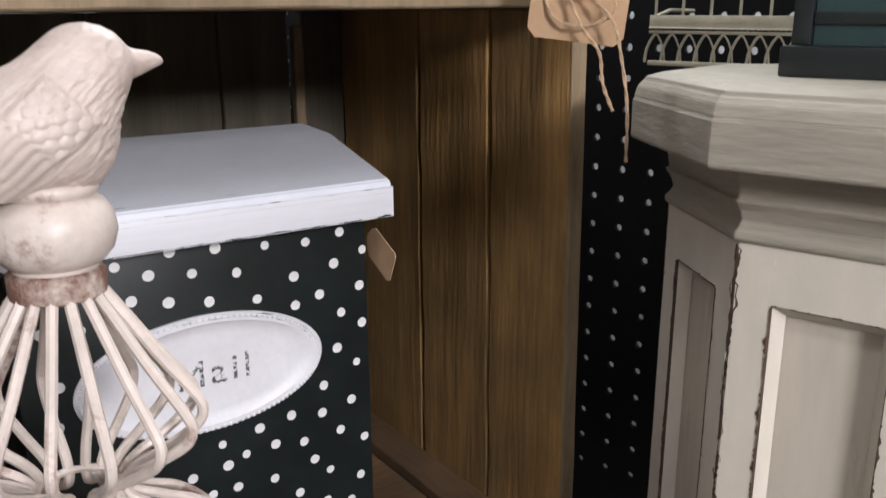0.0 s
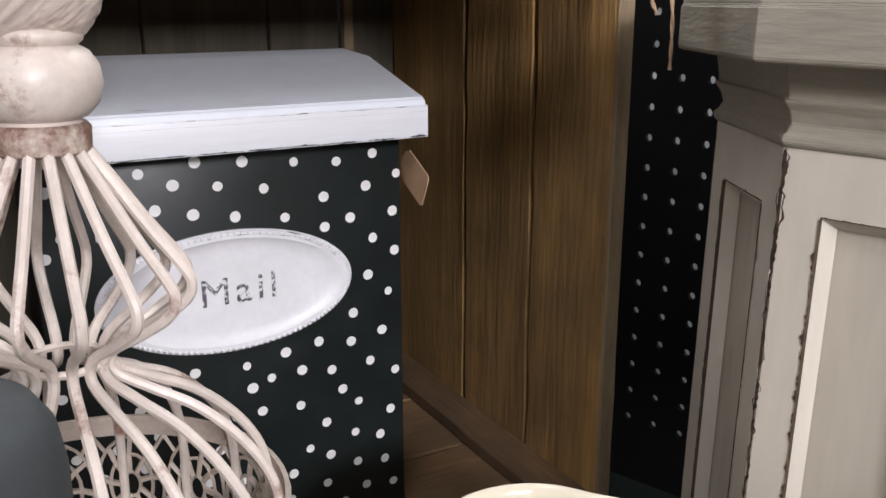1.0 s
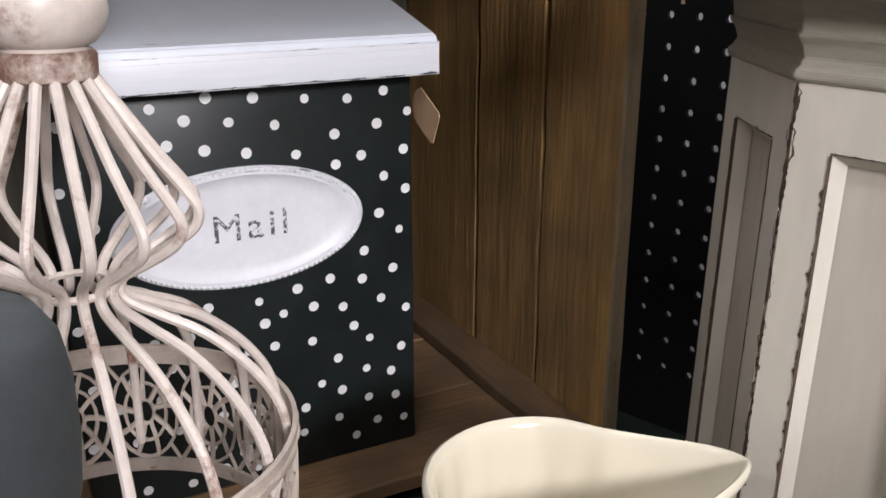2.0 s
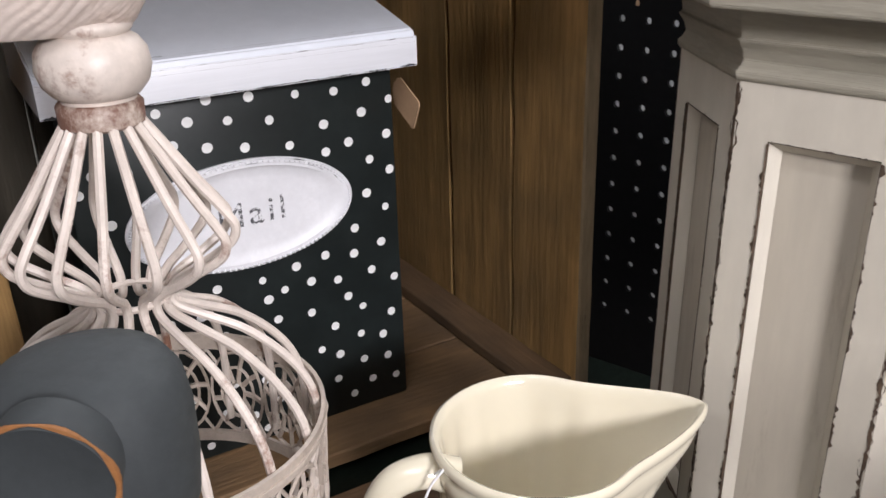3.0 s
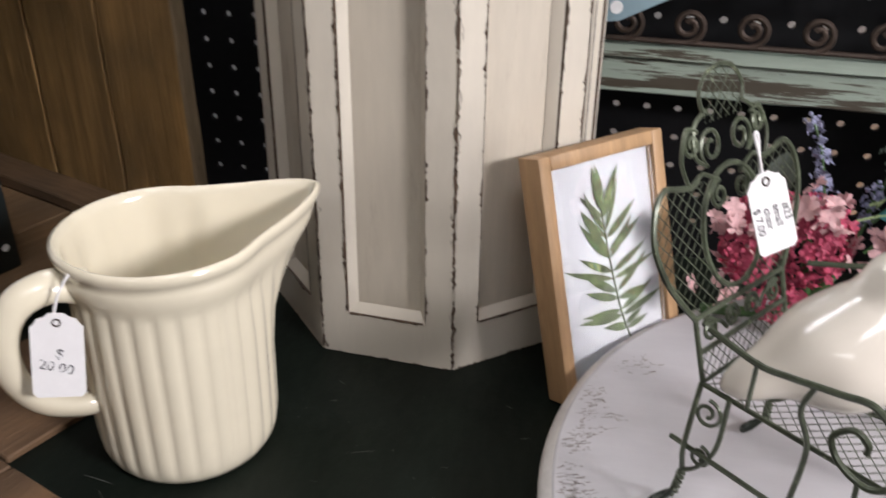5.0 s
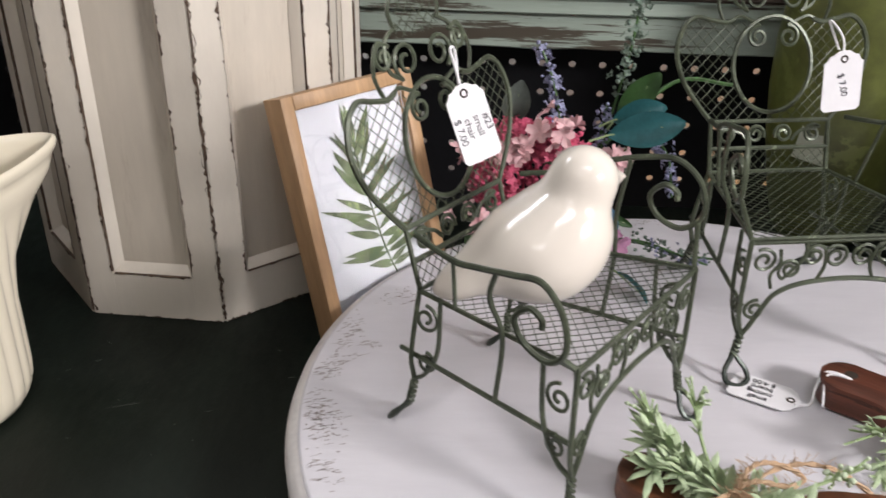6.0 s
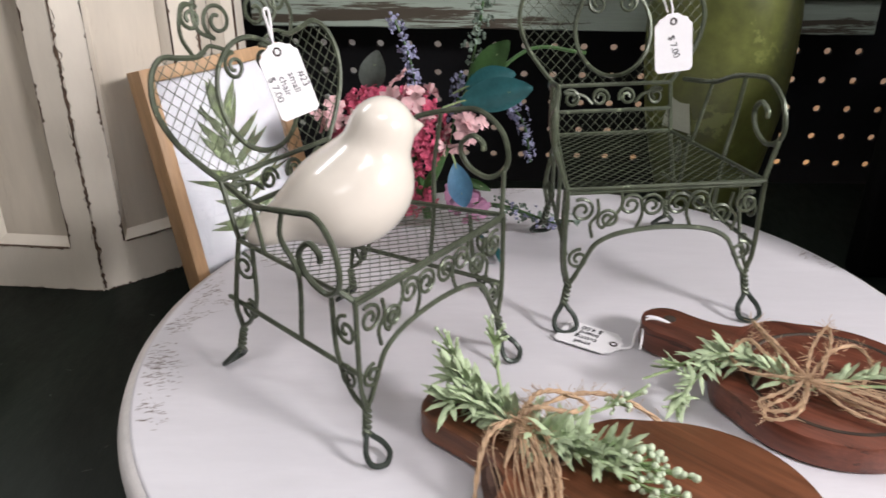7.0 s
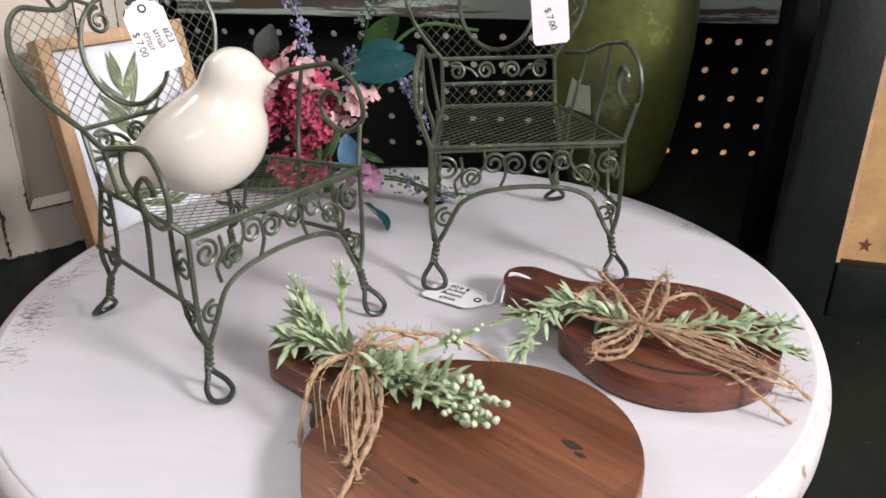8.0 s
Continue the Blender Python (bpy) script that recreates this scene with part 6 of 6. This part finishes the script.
bow("frayed jute twine bow on the small cutting board", Matrix.Translation((0.4420, 0.2230, 0.0540)), (
    [(0.442, 0.223, 0.056), (0.430, 0.238, 0.058), (0.422, 0.246, 0.062), (0.414, 0.243, 0.056), (0.418, 0.232, 0.054), (0.432, 0.226, 0.055), (0.442, 0.223, 0.056)],
    [(0.442, 0.223, 0.056), (0.432, 0.214, 0.053), (0.422, 0.210, 0.050), (0.421, 0.203, 0.049), (0.432, 0.203, 0.0505), (0.440, 0.213, 0.053), (0.443, 0.222, 0.056)],
    [(0.442, 0.222, 0.056), (0.430, 0.217, 0.053), (0.420, 0.214, 0.050), (0.424, 0.207, 0.050), (0.436, 0.209, 0.052), (0.443, 0.222, 0.056)],
    [(0.443, 0.224, 0.056), (0.448, 0.236, 0.064), (0.4545, 0.240, 0.073), (0.456, 0.236, 0.066), (0.450, 0.226, 0.057)],
    [(0.443, 0.224, 0.056), (0.436, 0.238, 0.061), (0.428, 0.250, 0.066), (0.4265, 0.253, 0.066), (0.436, 0.240, 0.058)],
    [(0.444, 0.224, 0.056), (0.458, 0.238, 0.061), (0.472, 0.244, 0.060), (0.478, 0.237, 0.053), (0.470, 0.228, 0.0485)],
    [(0.444, 0.222, 0.056), (0.462, 0.214, 0.051), (0.484, 0.206, 0.048), (0.500, 0.202, 0.044), (0.5165, 0.1995, 0.0320)],
    [(0.444, 0.221, 0.056), (0.458, 0.208, 0.050), (0.476, 0.196, 0.048), (0.490, 0.189, 0.040), (0.502, 0.181, 0.0320)],
    [(0.444, 0.221, 0.056), (0.460, 0.212, 0.051), (0.478, 0.201, 0.048), (0.493, 0.194, 0.046), (0.506, 0.195, 0.041)],
    [(0.445, 0.222, 0.056), (0.464, 0.220, 0.052), (0.482, 0.212, 0.049), (0.496, 0.198, 0.046)]), 40, 0.0009, (0.0010, 0.0035, 0.0),
    (((0.444, 0.221, 0.056), (0.496, 0.197, 0.0475)), ((0.444, 0.221, 0.056), (0.478, 0.206, 0.049))))

# ---- price tags of the chairs and boards ----
price_tag("price_tag", axes((0.2035, 0.3060, 0.1695), (0.80, 0.56, 0.20), (-0.34, 0.18, 0.92), (0.52, -0.80, 0.30)), 0.0205, 0.036, ("#23", "small", "chair", "$ 7.00"), TAG_WHITE, "white scalloped price tag hanging from the wire chair", 0.0050, INK, -88,
          cord=[(0.1975, 0.3098, 0.1840), (0.1950, 0.3125, 0.1920), (0.1920, 0.3170, 0.2000), (0.1940, 0.3190, 0.1990), (0.1965, 0.3110, 0.1850)])
price_tag("price_tag", axes((0.4085, 0.4120, 0.1610), (0.97, 0.16, 0.10), (-0.10, 0.06, 0.99), (0.16, -0.97, 0.06)), 0.0225, 0.034, ("$ 7.00",), TAG_WHITE, "white scalloped price tag hanging from the empty wire chair", 0.0054, INK, -75,
          cord=[(0.4070, 0.4130, 0.1745), (0.4050, 0.4160, 0.1850), (0.3990, 0.4230, 0.1920), (0.4040, 0.4150, 0.1780)])
price_tag("price_tag", axes((0.3565, 0.2955, 0.0318), (0.50, 0.86, 0.02), (0.86, -0.50, 0.03), (-0.02, 0.02, -1.0)) @ pose(0, 0, 0, 0, 180, 0), 0.0215, 0.0345, ("small", "cutting", "board", "$ 4.00"), TAG_WHITE, "white price tag lying beside the small cutting board", 0.0047, INK, -90,
          cord=[(0.3685, 0.2855, 0.0325), (0.3760, 0.2850, 0.034), (0.3790, 0.2900, 0.040), (0.3860, 0.2960, 0.0462), (0.3960, 0.2900, 0.0462), (0.3850, 0.2930, 0.0462), (0.3800, 0.2800, 0.036)])

# ---- bunch of artificial flowers ----
PINK = mat("deep pink petals", (0.55, 0.085, 0.16), 0.6, var=0.25, scale=200)
BLUSH = mat("blush pink petals", (0.68, 0.42, 0.43), 0.6, var=0.2, scale=200)
LAV = mat("lavender buds", (0.29, 0.30, 0.45), 0.6, var=0.3, scale=300)
MAUVE = mat("mauve petals", (0.50, 0.24, 0.38), 0.6, var=0.2, scale=200)
DUSTY = mat("dusty green buds", (0.16, 0.22, 0.17), 0.65, var=0.3, scale=300)
TEAL = mat("teal silk leaf", (0.035, 0.17, 0.18), 0.5, var=0.25, scale=60, bump=0.2)
BLUE_LEAF = mat("sky blue silk leaf", (0.13, 0.31, 0.47), 0.5, var=0.2, scale=60, bump=0.2)
GREEN_LEAF = mat("green silk leaf", (0.055, 0.13, 0.035), 0.5, var=0.25, scale=60, bump=0.2)
GREY_LEAF = mat("grey green silk leaf", (0.12, 0.14, 0.12), 0.6, var=0.25, scale=60, bump=0.2)
FO = Vector((0.262, 0.440, 0.031))
bunch = thing("flower_bunch", Matrix.Translation(FO), "bunch of pink, lavender and teal artificial flowers lying on the board", "artificial flowers")


def petals(bm, p, d, r, rg, n=5):
    """A small flower: cupped petals round a point."""
    d = d.normalized()
    a = d.orthogonal().normalized()
    b = d.cross(a)
    spin = rg.uniform(0, 6.28)
    for k in range(n):
        t = spin + 2 * math.pi * k / n + rg.uniform(-0.2, 0.2)
        u, v = a * math.cos(t) + b * math.sin(t), -a * math.sin(t) + b * math.cos(t)
        c, tip = rg.uniform(0.15, 0.5), rg.uniform(-0.2, 0.35)
        q = [bm.verts.new(x) for x in (p, p + u * r * 0.5 + v * r * 0.42 + d * r * c, p + u * r * 0.5 + d * r * c * 0.5, p + u * r * 0.5 - v * r * 0.42 + d * r * c,
                                       p + u * r + v * r * 0.28 + d * r * (c + tip), p + u * r * 1.02 + d * r * (c * 0.5 + tip), p + u * r - v * r * 0.28 + d * r * (c + tip))]
        for f in ((0, 1, 2), (0, 2, 3), (1, 4, 5, 2), (2, 5, 6, 3)):
            bm.faces.new([q[i] for i in f])


def cluster(name, material, c, rad, n, r, seed, label, ball=False):
    rg = random.Random(seed)
    bm = bmesh.new()
    for k in range(n):
        d = Vector((rg.gauss(0, 1), rg.gauss(0, 1) - 0.5, rg.gauss(0, 1) + 0.2)).normalized()
        p = Vector(c) - FO + Vector((d.x * rad[0], d.y * rad[1], d.z * rad[2])) * rg.uniform(0.75, 1.05)
        if ball and k % 3 == 0:
            bmesh.ops.create_icosphere(bm, subdivisions=1, radius=r * rg.uniform(0.7, 1.1), matrix=Matrix.Translation(p))
        elif ball:
            petals(bm, p, d + Vector((rg.gauss(0, 0.4), rg.gauss(0, 0.4), rg.gauss(0, 0.4))), r * rg.uniform(1.3, 2.0), rg)
        elif k % 2 == 0:
            p += d * rg.uniform(-0.002, 0.004)
            petals(bm, p, d + Vector((rg.gauss(0, 0.45), rg.gauss(0, 0.45) - 0.2, rg.gauss(0, 0.45))), r * rg.uniform(1.1, 1.6), rg)
    tagged(part(name, bm, material, bunch, label, angle=50), kind="stuff")


def spike(material, path, n, r, seed, label, w=0.004):
    rg = random.Random(seed)
    w, n, r = w * 1.35, int(n * 0.9), r * 0.85
    c = spline([Vector(p) - FO for p in path], 8)
    st = part("stem", tube(bmesh.new(), c, 0.0008, 5), GREEN_LEAF, bunch)
    bm = bmesh.new()
    for k in range(n):
        f = rg.uniform(0.35, 1.0)
        p = c[min(len(c) - 1, int(f * (len(c) - 1)))]
        d = Vector((rg.gauss(0, 1), rg.gauss(0, 1), rg.gauss(0, 1))).normalized()
        q = p + d * w * rg.uniform(0.4, 1.1) * (1.25 - 0.7 * f)
        if k % 2:
            petals(bm, q, d, r * 1.5, rg, 4)
        else:
            bmesh.ops.create_icosphere(bm, subdivisions=1, radius=r * rg.uniform(0.6, 1.1), matrix=Matrix.Translation(q))
    tagged(part("flower_spike", bm, material, st, label, angle=60), kind="stuff")


def silk_leaf(material, p, tip, w, droop, label, roll=0.0):
    p, tip = Vector(p) - FO, Vector(tip) - FO
    d = tip - p
    s = d.cross(Vector((math.sin(roll), -math.cos(roll), 0.35))).normalized()
    n = s.cross(d).normalized()
    bm = bmesh.new()
    rows = []
    for k in range(11):
        t = k / 10
        c = p + d * t + n * droop * math.sin(math.pi * t)
        h = w * math.sin(math.pi * min(1, t * 0.96 + 0.02)) ** 0.75
        rows.append([bm.verts.new(c + s * h * f + n * 0.18 * h * f * f * 2) for f in (-1, -0.5, 0, 0.5, 1)])
    for a, b in zip(rows, rows[1:]):
        for k in range(4):
            bm.faces.new((a[k], a[k + 1], b[k + 1], b[k]))
    bmesh.ops.solidify(bm, geom=bm.faces[:], thickness=0.0005)
    lf = part("leaf", bm, material, bunch, label, angle=70)
    part("leaf_stalk", tube(bmesh.new(), [p - d * 0.25 + Vector((0, 0, -0.002)), p, p + d * 0.7 + n * droop * 0.8], [0.0007, 0.0007, 0.0003], 5), STEM, lf)


cluster("pink_blossom", PINK, (0.255, 0.432, 0.098), (0.021, 0.016, 0.028), 330, 0.0019, 1, "deep pink beaded blossoms", True)
cluster("pink_blossom", PINK, (0.219, 0.428, 0.090), (0.016, 0.014, 0.020), 200, 0.0019, 2, "deep pink beaded blossoms", True)
cluster("pink_blossom", PINK, (0.247, 0.434, 0.055), (0.022, 0.014, 0.015), 150, 0.0019, 3, "deep pink beaded blossoms", True)
cluster("pink_blossom", PINK, (0.228, 0.434, 0.116), (0.018, 0.012, 0.012), 150, 0.0019, 31, "deep pink beaded blossoms", True)
cluster("pale_blossom", BLUSH, (0.205, 0.424, 0.105), (0.012, 0.009, 0.010), 16, 0.0044, 32, "pale pink hydrangea petals")
cluster("pale_blossom", BLUSH, (0.256, 0.422, 0.124), (0.015, 0.010, 0.009), 22, 0.0048, 4, "pale pink hydrangea petals")
cluster("pale_blossom", BLUSH, (0.228, 0.420, 0.108), (0.014, 0.010, 0.011), 18, 0.0046, 5, "pale pink hydrangea petals")
cluster("pale_blossom", BLUSH, (0.205, 0.424, 0.070), (0.016, 0.010, 0.014), 20, 0.0044, 6, "pale pink hydrangea petals")
cluster("pale_blossom", BLUSH, (0.286, 0.424, 0.098), (0.012, 0.008, 0.014), 22, 0.0046, 7, "pale pink hydrangea petals")
cluster("mauve_blossom", MAUVE, (0.288, 0.426, 0.052), (0.012, 0.008, 0.011), 18, 0.0055, 8, "mauve hydrangea petals")
spike(LAV, [(0.262, 0.440, 0.080), (0.257, 0.440, 0.120), (0.250, 0.442, 0.150), (0.2405, 0.445, 0.172)], 110, 0.0017, 9, "lavender flower spike", 0.0065)
spike(LAV, [(0.275, 0.440, 0.080), (0.281, 0.440, 0.110), (0.284, 0.442, 0.135)], 60, 0.0016, 10, "lavender flower spike", 0.0055)
spike(DUSTY, [(0.280, 0.445, 0.090), (0.289, 0.448, 0.130), (0.296, 0.450, 0.165), (0.300, 0.452, 0.205), (0.302, 0.455, 0.230)], 170, 0.0018, 11, "dusty green flower spike", 0.0065)
spike(LAV, [(0.285, 0.440, 0.090), (0.308, 0.440, 0.115), (0.324, 0.440, 0.103), (0.330, 0.440, 0.075)], 90, 0.0016, 12, "lavender flower spike", 0.0055)
spike(DUSTY, [(0.285, 0.436, 0.045), (0.310, 0.430, 0.047), (0.335, 0.425, 0.042), (0.362, 0.425, 0.039)], 90, 0.0016, 14, "dusty green flower spike", 0.0060)
spike(LAV, [(0.285, 0.430, 0.050), (0.312, 0.424, 0.051), (0.338, 0.418, 0.044), (0.352, 0.416, 0.040)], 40, 0.0014, 15, "lavender flower spike", 0.0055)
silk_leaf(TEAL, (0.284, 0.425, 0.121), (0.3285, 0.424, 0.130), 0.0105, 0.003, "teal silk leaf")
silk_leaf(TEAL, (0.287, 0.432, 0.128), (0.318, 0.432, 0.137), 0.0085, 0.003, "teal silk leaf")
silk_leaf(GREEN_LEAF, (0.291, 0.440, 0.128), (0.314, 0.441, 0.155), 0.0085, 0.002, "green silk leaf")
silk_leaf(BLUE_LEAF, (0.281, 0.410, 0.086), (0.2875, 0.405, 0.058), 0.0078, 0.002, "sky blue silk leaf")
silk_leaf(TEAL, (0.294, 0.400, 0.0415), (0.3095, 0.378, 0.0325), 0.0078, 0.002, "teal silk leaf lying on the board", 1.2)
silk_leaf(GREY_LEAF, (0.226, 0.438, 0.122), (0.232, 0.440, 0.149), 0.0085, 0.002, "grey green silk leaf")
silk_leaf(GREEN_LEAF, (0.286, 0.420, 0.072), (0.304, 0.420, 0.063), 0.0028, 0.001, "green silk leaf")
part("wrapped_stem", tube(bmesh.new(), spline([Vector(p) - FO for p in ((0.200, 0.452, 0.034), (0.235, 0.445, 0.040), (0.262, 0.438, 0.060), (0.275, 0.436, 0.090))], 6), 0.0035, 8), GREEN_LEAF, bunch, "wrapped green stems")
part("wrapped_stem", tube(bmesh.new(), spline([Vector(p) - FO for p in ((0.262, 0.440, 0.034), (0.258, 0.438, 0.060), (0.250, 0.434, 0.100))], 6), 0.003, 8), GREEN_LEAF, bunch, "wrapped green stems")
part("stem", tube(bmesh.new(), spline([Vector(p) - FO for p in ((0.285, 0.440, 0.110), (0.325, 0.455, 0.145), (0.365, 0.470, 0.140))], 8), 0.0013, 6), GREEN_LEAF, bunch)
